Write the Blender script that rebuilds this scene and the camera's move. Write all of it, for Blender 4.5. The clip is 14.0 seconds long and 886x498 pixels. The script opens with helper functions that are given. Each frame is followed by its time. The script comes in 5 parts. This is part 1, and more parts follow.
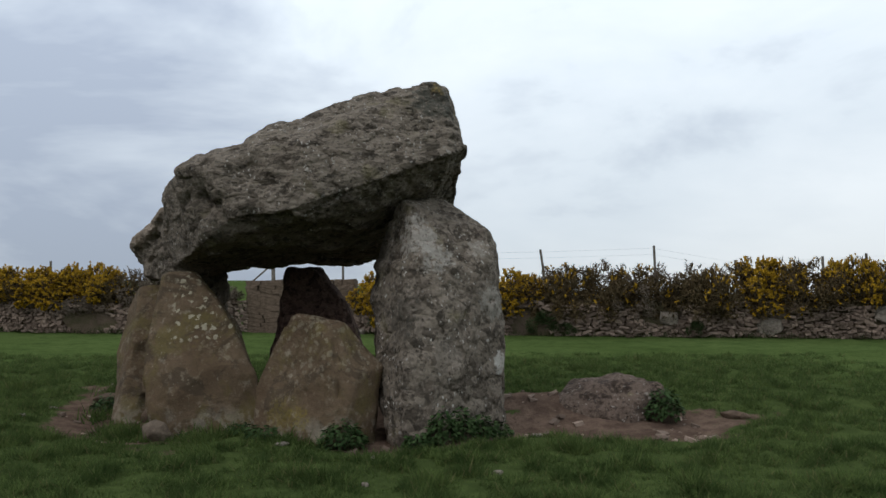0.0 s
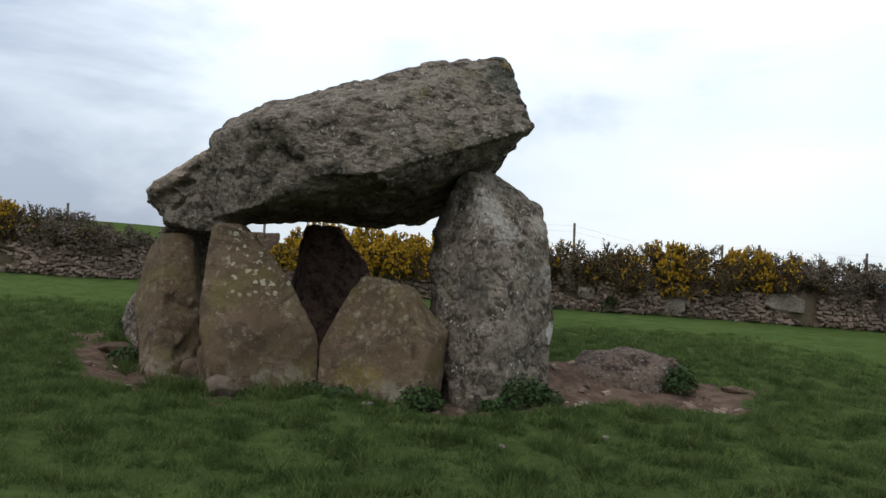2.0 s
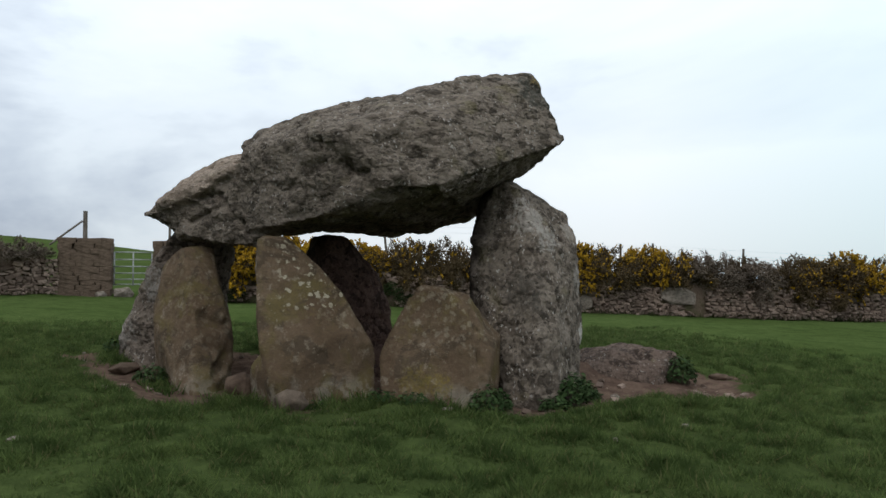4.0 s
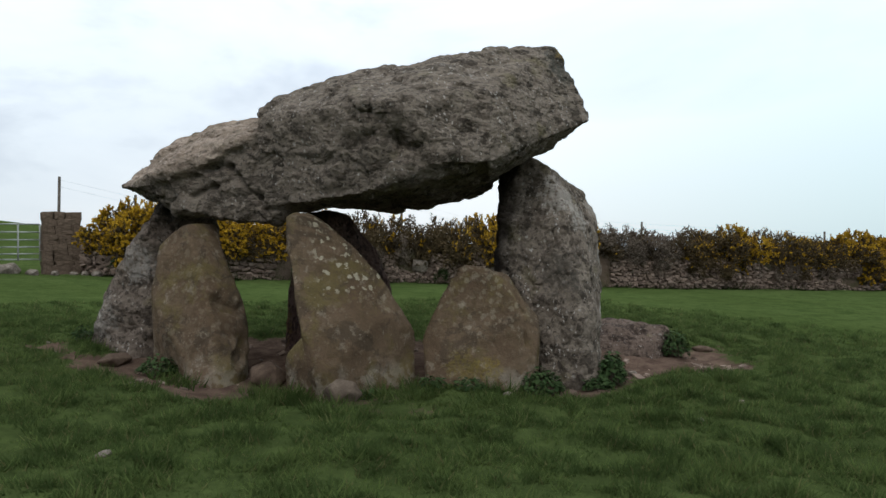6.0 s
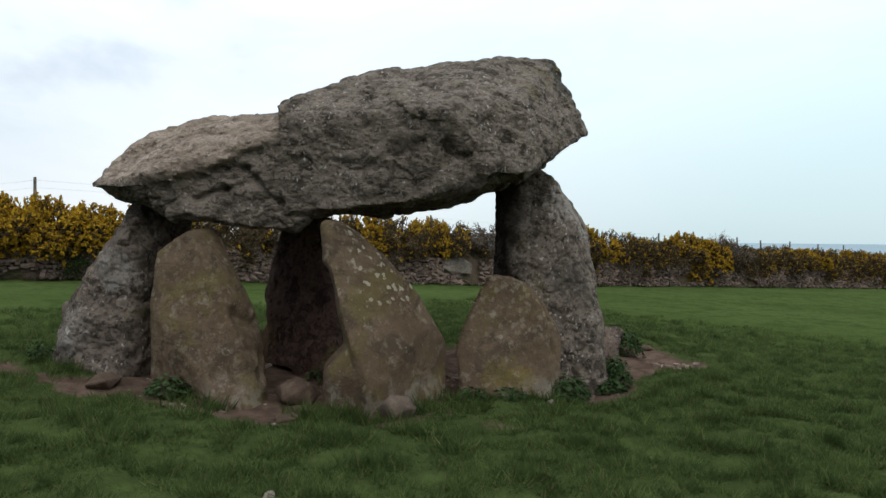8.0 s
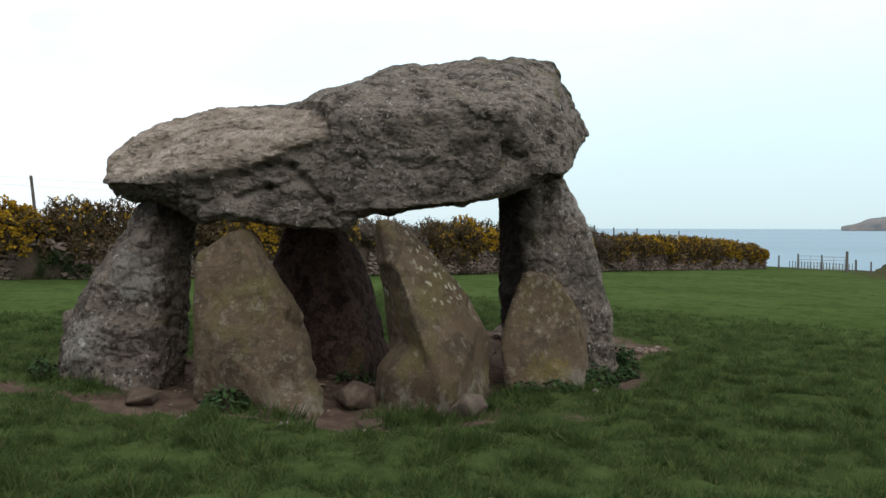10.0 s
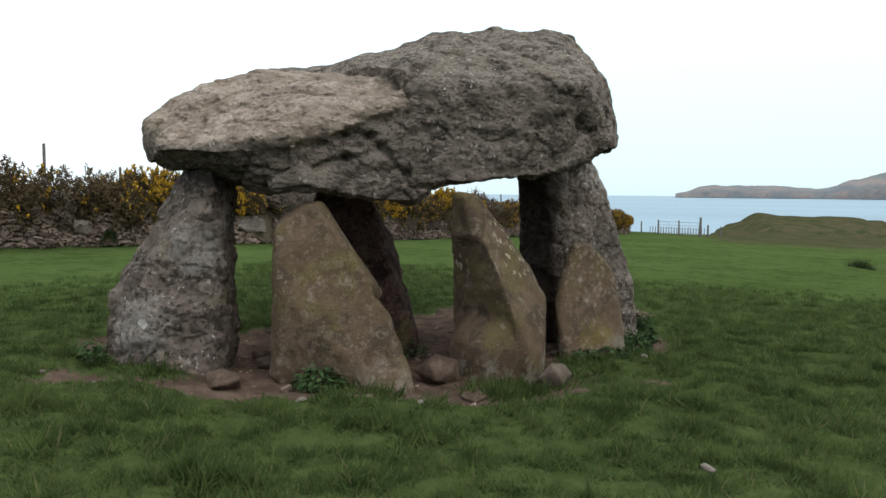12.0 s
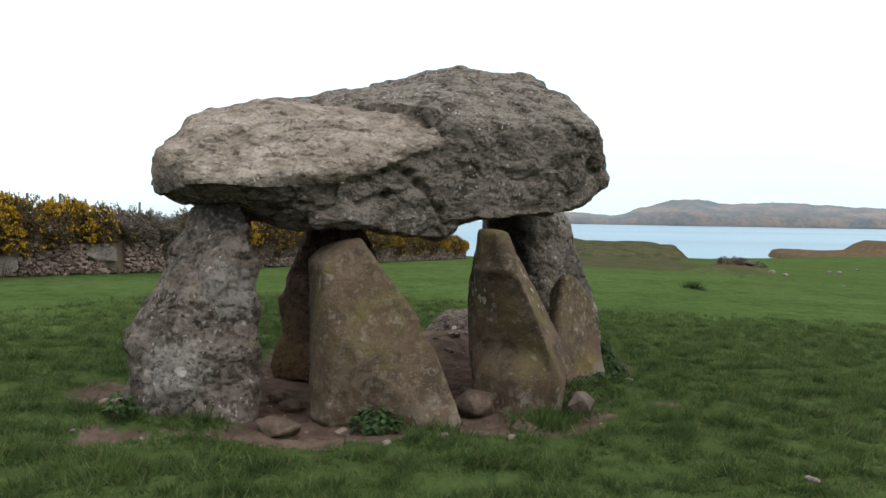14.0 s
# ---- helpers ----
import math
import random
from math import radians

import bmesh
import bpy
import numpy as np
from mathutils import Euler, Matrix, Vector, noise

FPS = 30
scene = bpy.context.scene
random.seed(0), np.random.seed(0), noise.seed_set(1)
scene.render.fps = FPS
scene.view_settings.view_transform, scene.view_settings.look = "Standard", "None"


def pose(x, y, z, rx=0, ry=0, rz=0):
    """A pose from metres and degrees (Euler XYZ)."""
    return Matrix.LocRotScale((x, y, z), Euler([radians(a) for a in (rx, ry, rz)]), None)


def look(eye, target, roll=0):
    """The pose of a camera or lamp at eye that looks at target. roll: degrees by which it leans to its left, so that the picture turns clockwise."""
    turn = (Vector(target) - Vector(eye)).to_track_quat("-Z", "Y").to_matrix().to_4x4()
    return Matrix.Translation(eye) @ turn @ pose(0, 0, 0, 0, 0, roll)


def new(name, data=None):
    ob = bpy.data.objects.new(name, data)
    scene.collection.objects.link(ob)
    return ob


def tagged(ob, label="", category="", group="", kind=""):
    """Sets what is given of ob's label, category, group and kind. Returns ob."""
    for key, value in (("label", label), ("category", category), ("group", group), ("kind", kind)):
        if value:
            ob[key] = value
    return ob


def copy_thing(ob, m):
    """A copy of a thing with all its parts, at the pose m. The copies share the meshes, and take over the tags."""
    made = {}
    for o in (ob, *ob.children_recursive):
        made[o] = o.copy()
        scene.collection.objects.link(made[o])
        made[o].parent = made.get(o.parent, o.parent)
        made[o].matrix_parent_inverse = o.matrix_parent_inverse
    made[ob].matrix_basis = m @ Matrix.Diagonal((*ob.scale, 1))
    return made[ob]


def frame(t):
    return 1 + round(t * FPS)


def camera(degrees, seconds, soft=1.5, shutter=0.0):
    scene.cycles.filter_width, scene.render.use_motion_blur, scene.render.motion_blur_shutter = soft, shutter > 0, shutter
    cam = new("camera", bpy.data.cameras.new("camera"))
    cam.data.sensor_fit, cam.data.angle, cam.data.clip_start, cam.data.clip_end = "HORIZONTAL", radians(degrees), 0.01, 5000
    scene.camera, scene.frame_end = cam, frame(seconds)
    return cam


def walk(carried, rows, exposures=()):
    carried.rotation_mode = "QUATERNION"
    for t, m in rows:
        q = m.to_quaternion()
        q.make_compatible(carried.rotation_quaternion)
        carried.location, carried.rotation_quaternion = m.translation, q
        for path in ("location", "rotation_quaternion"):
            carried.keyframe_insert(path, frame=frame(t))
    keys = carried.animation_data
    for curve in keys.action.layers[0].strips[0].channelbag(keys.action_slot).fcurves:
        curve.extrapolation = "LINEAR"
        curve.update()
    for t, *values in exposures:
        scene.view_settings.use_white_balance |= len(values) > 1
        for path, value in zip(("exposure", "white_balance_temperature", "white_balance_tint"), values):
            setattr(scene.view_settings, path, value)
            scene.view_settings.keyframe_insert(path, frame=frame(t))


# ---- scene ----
cam = camera(62.4, 14.0)
METRES, EYE, TILT, LEAN, TURN = 14.0, 1.4, 1.56, 2.08, 0.0
ROWS = [
    (0.0, 0.0, 0.0, 0.0, 0.0, 3.03, 0.07),
    (0.5, -0.0387, 0.0002, -0.0, -3.38, 3.2, -0.82),
    (1.0, -0.0781, -0.0047, -0.0, -5.11, 2.15, -1.69),
    (1.5, -0.1113, -0.0058, -0.0014, -7.84, 1.08, -3.2),
    (2.0, -0.1469, -0.0034, 0.0017, -10.2, 0.32, -4.01),
    (2.5, -0.182, -0.0082, 0.0019, -12.41, 0.14, -3.94),
    (3.0, -0.2212, -0.0022, -0.0019, -15.46, 1.3, -3.55),
    (5.5, -0.3685, 0.0659, 0.0003, -28.63, -0.48, -2.06),
    (6.0, -0.3935, 0.0924, -0.0005, -31.32, -0.8, -2.52),
    (6.5, -0.4204, 0.113, 0.0005, -33.84, -0.49, -2.63),
    (7.0, -0.4492, 0.1372, -0.0008, -37.21, 0.01, -2.82),
    (7.5, -0.477, 0.1632, 0.0017, -40.85, -0.03, -3.59),
    (8.0, -0.5073, 0.189, 0.0023, -45.35, -0.5, -3.1),
    (10.5, -0.6197, 0.3303, 0.002, -60.9, -0.94, -2.3),
    (11.0, -0.6365, 0.362, -0.0016, -63.95, -1.26, -2.07),
    (11.5, -0.6489, 0.3937, 0.0001, -66.31, -1.87, -2.46),
    (12.0, -0.6637, 0.4284, 0.0016, -69.01, -3.1, -2.69),
    (12.5, -0.6733, 0.4611, -0.0008, -71.36, -3.95, -2.87),
    (13.0, -0.6886, 0.4949, 0.0009, -74.7, -3.46, -2.77),
    (13.5, -0.6999, 0.5244, 0.0029, -79.23, -1.92, -2.76),
    (14.0, -0.7046, 0.5603, 0.0029, -83.09, -0.53, -2.66),
]
walk(cam, [(t, pose(0, 0, EYE, TILT, LEAN, TURN) @ pose(METRES * x, METRES * y, METRES * z, 90 + pitch, roll, yaw)) for t, x, y, z, yaw, pitch, roll in ROWS],
     [(0.0, -0.62), (1.0, -0.55), (2.1, -0.36), (3.0, -0.5), (5.5, -0.42), (6.5, -0.36), (8.0, -0.36), (10.5, -0.19), (11.6, -0.06), (12.2, 0.08), (12.7, 0.24), (13.4, 0.32), (14.0, 0.14)])

# ---- world, sun ----
SUN_AZ, SUN_EL = radians(222), radians(46)          # clockwise from +y
world = bpy.data.worlds.new("sky")
scene.world = world
world.use_nodes = True
wn, wl = world.node_tree.nodes, world.node_tree.links
wn.clear()
w_out, w_bg = wn.new("ShaderNodeOutputWorld"), wn.new("ShaderNodeBackground")
w_sky = wn.new("ShaderNodeTexSky")
w_sky.sky_type, w_sky.sun_disc = "NISHITA", False
w_sky.sun_elevation, w_sky.sun_rotation = SUN_EL, SUN_AZ
w_bg.inputs["Strength"].default_value = 0.1
w_co, w_map = wn.new("ShaderNodeTexCoord"), wn.new("ShaderNodeMapping")
w_map.inputs["Scale"].default_value = (1.0, 1.0, 2.6)
w_map.inputs["Location"].default_value = (0.4, 0.1, 0.3)
wl.new(w_co.outputs["Generated"], w_map.inputs["Vector"])
w_no = wn.new("ShaderNodeTexNoise")
w_no.inputs["Scale"].default_value, w_no.inputs["Detail"].default_value = 1.9, 6.0
w_no.inputs["Roughness"].default_value, w_no.inputs["Distortion"].default_value = 0.56, 0.3
wl.new(w_map.outputs[0], w_no.inputs["Vector"])
w_sep = wn.new("ShaderNodeSeparateXYZ")
wl.new(w_co.outputs["Generated"], w_sep.inputs[0])


def w_math(op, a, b):
    n = wn.new("ShaderNodeMath")
    n.operation = op
    for v, s in ((a, n.inputs[0]), (b, n.inputs[1])):
        if isinstance(v, float):
            s.default_value = v
        else:
            wl.new(v, s)
    return n.outputs[0]


# thinner, brighter cloud towards the east; darker cloud in the north-west
w_side = w_math("MULTIPLY", w_math("SUBTRACT", w_sep.outputs["X"], w_math("MULTIPLY", w_sep.outputs["Y"], 0.15)), 0.27)
w_side = w_math("MULTIPLY", w_side, w_math("SUBTRACT", 2.2, w_math("MULTIPLY", w_sep.outputs["Z"], 3.4)))
w_clear = w_math("MINIMUM", w_math("MULTIPLY", w_math("MAXIMUM", w_math("ADD", w_sep.outputs["X"], 0.02), 0.0), 3.0), 1.0)
w_clear = w_math("MULTIPLY", w_clear, w_math("MAXIMUM", w_math("SUBTRACT", 0.26, w_math("MULTIPLY", w_sep.outputs["Z"], 1.3)), 0.0))
w_fac = w_math("ADD", w_math("ADD", w_no.outputs["Fac"], w_side), w_clear)
w_ramp = wn.new("ShaderNodeValToRGB")               # cloud: grey-blue undersides to white
el = w_ramp.color_ramp.elements
el[0].position, el[0].color = 0.27, (5.7, 6.6, 8.1, 1)
el[1].position, el[1].color = 0.78, (12.6, 13.5, 14.2, 1)
mid_cloud = el.new(0.48)
mid_cloud.color = (10.3, 11.4, 12.4, 1)
wl.new(w_fac, w_ramp.inputs["Fac"])
# overcast skies are brightest overhead
w_up = w_math("ADD", w_math("MULTIPLY", w_math("MAXIMUM", w_sep.outputs["Z"], 0.0), 1.4), 0.93)
w_gain = wn.new("ShaderNodeVectorMath")
w_gain.operation = "SCALE"
# a thin, pale blue-green veil low over the sea in the east
w_veil = wn.new("ShaderNodeMix")
w_veil.data_type, w_veil.blend_type, w_veil.clamp_factor = "RGBA", "MULTIPLY", True
w_east = w_math("MULTIPLY", w_math("SUBTRACT", w_sep.outputs["X"], 0.58), 2.4)
w_low = w_math("SUBTRACT", 1.25, w_math("MULTIPLY", w_sep.outputs["Z"], 1.4))
wl.new(w_math("MINIMUM", w_math("MULTIPLY", w_math("MAXIMUM", w_east, 0.0), w_low), 1.0), w_veil.inputs["Factor"])
wl.new(w_ramp.outputs[0], w_veil.inputs["A"])
w_veil.inputs["B"].default_value = (0.72, 0.85, 0.86, 1)
wl.new(w_veil.outputs["Result"], w_gain.inputs[0])
wl.new(w_up, w_gain.inputs["Scale"])
w_mix = wn.new("ShaderNodeMix")
w_mix.data_type = "RGBA"
w_mix.inputs["Factor"].default_value = 0.9
wl.new(w_sky.outputs[0], w_mix.inputs["A"])
wl.new(w_gain.outputs[0], w_mix.inputs["B"])
wl.new(w_mix.outputs["Result"], w_bg.inputs["Color"])
wl.new(w_bg.outputs[0], w_out.inputs["Surface"])

sun = new("sun", bpy.data.lights.new("sun", "SUN"))
sun.data.energy, sun.data.angle, sun.data.color = 0.8, radians(25), (1.0, 0.95, 0.88)
sun.matrix_world = look((0, 0, 0), (-math.sin(SUN_AZ) * math.cos(SUN_EL), -math.cos(SUN_AZ) * math.cos(SUN_EL), -math.sin(SUN_EL)))


# ---- materials ----
class Nodes:
    """Small helper to write a node material line by line."""

    def __init__(self, name, rough=0.9, gloss=0.06):
        self.mat = bpy.data.materials.new(name)
        self.mat.use_nodes = True
        self.t = self.mat.node_tree
        self.bsdf = self.t.nodes["Principled BSDF"]
        self.bsdf.inputs["Roughness"].default_value = rough
        self.bsdf.inputs["Specular IOR Level"].default_value = gloss
        self.co = self.t.nodes.new("ShaderNodeTexCoord").outputs["Object"]

    def put(self, value, socket):
        if hasattr(value, "is_linked"):
            self.t.links.new(value, socket)
        else:
            socket.default_value = value

    def stretch(self, scale, vector=None):
        n = self.t.nodes.new("ShaderNodeMapping")
        n.inputs["Scale"].default_value = scale
        self.put(vector or self.co, n.inputs["Vector"])
        return n.outputs[0]

    def noise(self, scale, detail=4.0, rough=0.55, vector=None, distort=0.0):
        n = self.t.nodes.new("ShaderNodeTexNoise")
        n.inputs["Scale"].default_value, n.inputs["Detail"].default_value = scale, detail
        n.inputs["Roughness"].default_value, n.inputs["Distortion"].default_value = rough, distort
        self.put(vector or self.co, n.inputs["Vector"])
        return n.outputs["Fac"]

    def cells(self, scale, feature="F1", vector=None, out="Distance"):
        n = self.t.nodes.new("ShaderNodeTexVoronoi")
        n.feature = feature
        n.inputs["Scale"].default_value = scale
        self.put(vector or self.co, n.inputs["Vector"])
        return n.outputs[out]

    def ramp(self, fac, a, b, lo=0.0, hi=1.0):
        n = self.t.nodes.new("ShaderNodeMapRange")
        n.interpolation_type = "SMOOTHSTEP"
        self.put(fac, n.inputs["Value"])
        for key, v in (("From Min", a), ("From Max", b), ("To Min", lo), ("To Max", hi)):
            n.inputs[key].default_value = v
        return n.outputs[0]

    def mix(self, fac, a, b, mode="MIX"):
        n = self.t.nodes.new("ShaderNodeMix")
        n.data_type, n.blend_type = "RGBA", mode
        self.put(fac, n.inputs["Factor"])
        for v, key in ((a, "A"), (b, "B")):
            self.put((*v, 1.0) if isinstance(v, tuple) else v, n.inputs[key])
        return n.outputs["Result"]

    def math(self, op, a, b=0.0):
        n = self.t.nodes.new("ShaderNodeMath")
        n.operation = op
        self.put(a, n.inputs[0])
        self.put(b, n.inputs[1])
        return n.outputs[0]

    def attribute(self, name):
        n = self.t.nodes.new("ShaderNodeAttribute")
        n.attribute_name = name
        return n.outputs["Fac"]

    def warp(self, scale, amount):
        """Coordinates bent by noise, so that cells get broken edges."""
        n = self.t.nodes.new("ShaderNodeTexNoise")
        n.inputs["Scale"].default_value, n.inputs["Detail"].default_value = scale, 4.0
        self.put(self.co, n.inputs["Vector"])
        m = self.t.nodes.new("ShaderNodeVectorMath")
        m.operation = "MULTIPLY_ADD"
        self.put(n.outputs["Color"], m.inputs[0])
        m.inputs[1].default_value = (amount * 2, amount * 2, amount * 2)
        self.put(self.co, m.inputs[2])
        return m.outputs[0]

    def random_cell(self, scale, vector):
        n = self.t.nodes.new("ShaderNodeSeparateColor")
        self.put(self.cells(scale, vector=vector, out="Color"), n.inputs[0])
        return n.outputs[0]

    def place(self):
        n = self.t.nodes.new("ShaderNodeSeparateXYZ")
        self.put(self.t.nodes.new("ShaderNodeNewGeometry").outputs["Position"], n.inputs[0])
        return n.outputs[0], n.outputs[1], n.outputs[2]

    def random(self):
        return self.t.nodes.new("ShaderNodeObjectInfo").outputs["Random"]

    def island(self):
        return self.t.nodes.new("ShaderNodeNewGeometry").outputs["Random Per Island"]

    def done(self, colour, bump=None, distance=0.02, strength=0.6, rough=None):
        self.put((*colour, 1.0) if isinstance(colour, tuple) else colour, self.bsdf.inputs["Base Color"])
        if rough is not None:
            self.put(rough, self.bsdf.inputs["Roughness"])
        if bump is not None:
            n = self.t.nodes.new("ShaderNodeBump")
            n.inputs["Distance"].default_value, n.inputs["Strength"].default_value = distance, strength
            self.put(bump, n.inputs["Height"])
            self.put(n.outputs[0], self.bsdf.inputs["Normal"])
        return self.mat


def rough_rock(name, warm, pale, spots_at=(), flat=1.0, tone=1.0, bed_tone=None, algae_shade=None, plates_at=None):
    """Coarse conglomerate: angular clasts in a grey matrix, pitted, crusted with pale and dark lichen."""
    n = Nodes(name, 0.93)
    bed = n.stretch((1.0, 1.0, flat), n.warp(7.0, 0.035))
    big = n.noise(0.9, 4, 0.6)
    mid = n.noise(3.0, 7, 0.62, vector=bed)
    fine = n.noise(38.0, 5, 0.75)

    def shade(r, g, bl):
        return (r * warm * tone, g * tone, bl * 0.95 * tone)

    lump = n.random_cell(4.5, bed)
    clast = n.random_cell(12.0, bed)
    chip = n.random_cell(33.0, bed)
    c = n.mix(n.ramp(mid, 0.36, 0.64), shade(0.105, 0.090, 0.073), shade(0.175, 0.150, 0.122))
    plate = n.random_cell(7.0, bed)
    c = n.mix(n.ramp(lump, 0.35, 0.9, 0, 0.5), c, shade(0.25, 0.213, 0.175))
    c = n.mix(n.ramp(lump, 0.30, 0.15, 0, 0.5), c, shade(0.072, 0.064, 0.053))
    flaked = n.ramp(n.noise(1.3, 4, 0.6), 0.47, 0.60)      # where the skin has flaked into pale plates
    if plates_at:
        d = n.t.nodes.new("ShaderNodeVectorMath")
        d.operation = "DISTANCE"
        d.inputs[1].default_value = plates_at[0]
        n.put(n.t.nodes.new("ShaderNodeNewGeometry").outputs["Position"], d.inputs[0])
        near = n.math("ADD", d.outputs["Value"], n.math("MULTIPLY", n.noise(2.5, 4), 0.5))
        flaked = n.math("MAXIMUM", flaked, n.ramp(near, plates_at[1] + 0.25, plates_at[1] - 0.1))
    c = n.mix(n.math("MULTIPLY", n.ramp(plate, 0.60, 0.66, 0, 0.85), flaked), c, shade(0.34, 0.295, 0.25))
    c = n.mix(n.ramp(big, 0.54, 0.64, 0, 0.45), c, (0.062 * tone, 0.060 * tone, 0.047 * tone))      # greenish black crust
    c = n.mix(n.ramp(big, 0.47, 0.36, 0, 0.35), c, shade(0.27, 0.238, 0.20))
    c = n.mix(n.ramp(clast, 0.58, 0.68, 0, 0.75), c, shade(0.068, 0.059, 0.048))
    c = n.mix(n.ramp(clast, 0.22, 0.14, 0, 0.75), c, shade(0.34, 0.30, 0.25))
    c = n.mix(n.ramp(chip, 0.3, 0.6, 0, 0.22), c, shade(0.075, 0.064, 0.052))
    crust = n.math("ADD", n.math("MULTIPLY", n.noise(4.2, 6, 0.66, vector=bed), 0.8), n.math("MULTIPLY", n.math("ADD", clast, big), 0.2))
    c = n.mix(n.ramp(crust, 0.575, 0.645, 0, 0.7), c, shade(0.33, 0.288, 0.240))
    c = n.mix(n.ramp(n.noise(5.5, 7, 0.68, vector=bed), 0.56, 0.66, 0, 0.6), c, shade(0.055, 0.048, 0.040))
    c = n.mix(n.ramp(chip, 0.86, 0.91, 0, 0.45 * pale), c, shade(0.36, 0.322, 0.28))
    c = n.mix(n.ramp(chip, 0.13, 0.08, 0, 0.5), c, shade(0.040, 0.035, 0.030))
    spots = n.ramp(n.math("ADD", n.cells(9.0), n.math("MULTIPLY", fine, 0.35)), 0.30, 0.40, 1, 0)
    spots = n.math("MULTIPLY", spots, n.ramp(n.noise(1.9, 4, 0.6), 0.52, 0.62))
    c = n.mix(n.math("MULTIPLY", spots, pale * 0.8), c, (0.44, 0.41, 0.365))
    flecks = n.math("MULTIPLY", n.ramp(n.cells(22.0, vector=n.stretch((1.0, 1.0, 0.55), n.warp(11.0, 0.05))), 0.14, 0.24, 1, 0), n.ramp(n.noise(2.7, 4, 0.65), 0.45, 0.56))
    c = n.mix(n.math("MINIMUM", n.math("MULTIPLY", flecks, pale), 0.9), c, (0.50, 0.465, 0.415))
    c = n.mix(n.ramp(n.noise(2.3, 4), 0.60, 0.70, 0, 0.30), c, (0.16, 0.14, 0.05))
    if bed_tone:                                    # the paler, fresher bed at the low end, its skylit brightness also in the colour
        (ux, uy), u0, gain = bed_tone
        px, py, pz = n.place()
        u = n.math("ADD", n.math("ADD", n.math("MULTIPLY", px, ux), n.math("MULTIPLY", py, uy)), n.math("MULTIPLY", mid, 0.3))
        up = n.math("SUBTRACT", pz, n.math("MULTIPLY", n.math("MAXIMUM", n.math("ADD", px, 3.8), 0.0), 0.7))
        up = n.math("ADD", up, n.math("MULTIPLY", mid, 0.15))
        m = n.math("MULTIPLY", n.ramp(u, u0 + 0.20, u0 + 0.05), n.ramp(up, 2.32, 2.46))
        m = n.math("MULTIPLY", m, n.ramp(n.noise(11.0, 5, 0.7, vector=bed), 0.66, 0.50, 0.15, 1))
        beige = n.mix(n.ramp(mid, 0.40, 0.62), (0.285, 0.215, 0.160), (0.49, 0.385, 0.305))
        beige = n.mix(n.ramp(n.noise(6.0, 7, 0.7, vector=n.stretch((1.0, 1.0, 2.2), n.warp(5.0, 0.06))), 0.50, 0.63, 0, 0.6), beige, (0.115, 0.088, 0.062))
        beige = n.mix(n.ramp(n.noise(2.1, 5, 0.65), 0.54, 0.66, 0, 0.35), beige, (0.25, 0.215, 0.10))
        c = n.mix(n.math("MULTIPLY", m, gain), c, beige)
    c = n.mix(n.ramp(fine, 0.40, 0.72, 0, 0.32), c, shade(0.05, 0.044, 0.037))
    if algae_shade:                                        # dark algae plus shade, painted on the face that looks into the chamber
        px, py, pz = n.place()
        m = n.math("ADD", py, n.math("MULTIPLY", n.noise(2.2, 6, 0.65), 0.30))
        m = n.math("MULTIPLY", n.ramp(m, algae_shade, algae_shade + 0.12, 0, 0.8), n.ramp(px, -0.1, -0.4))
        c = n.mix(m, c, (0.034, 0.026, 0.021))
    for spot in spots_at:                           # single patches of lichen and of darker tone: place, reach, colour, cover
        d = n.t.nodes.new("ShaderNodeVectorMath")
        d.operation = "DISTANCE"
        d.inputs[1].default_value = spot[0]
        n.put(n.t.nodes.new("ShaderNodeNewGeometry").outputs["Position"], d.inputs[0])
        near = n.math("ADD", d.outputs["Value"], n.math("MULTIPLY", n.math("SUBTRACT", n.noise(14.0, 4), 0.5), spot[1] * 1.6))
        ragged = n.ramp(n.noise(17.0, 6, 0.72), 0.62, 0.48) if spot[1] > 0.15 else 1.0
        c = n.mix(n.math("MULTIPLY", n.ramp(near, spot[1], spot[1] * 0.7, 0, spot[3]), ragged), c, spot[2])
    h = n.math("ADD", n.math("MULTIPLY", mid, 0.9), n.math("MULTIPLY", fine, 0.26))
    h = n.math("ADD", h, n.math("MULTIPLY", n.ramp(n.cells(4.5, vector=bed), 0.55, 0.05), 0.25))
    h = n.math("ADD", h, n.math("MULTIPLY", n.ramp(n.cells(12.0, vector=bed), 0.55, 0.05), 0.18))
    h = n.math("ADD", h, n.math("MULTIPLY", plate, 0.42))
    h = n.math("ADD", h, n.math("MULTIPLY", clast, 0.36))
    h = n.math("ADD", h, n.math("MULTIPLY", n.ramp(chip, 0.13, 0.08, 0, 1), -0.22))
    hole = n.math("ADD", n.cells(15.0, vector=n.stretch((1.0, 1.0, flat * 1.3), n.warp(9.0, 0.05))), n.math("MULTIPLY", fine, 0.3))
    hole = n.math("MULTIPLY", n.ramp(hole, 0.40, 0.28), n.ramp(n.noise(3.4, 5, 0.65), 0.46, 0.56))
    c = n.mix(n.math("MULTIPLY", hole, 0.5), c, shade(0.045, 0.040, 0.034))      # shade of the pits put into the colour, with dirt and dark lichen
    h = n.math("ADD", h, n.math("MULTIPLY", hole, -0.40))
    h = n.math("ADD", h, n.math("MULTIPLY", chip, 0.12))
    return n.done(c, h, 0.075, 1.0)


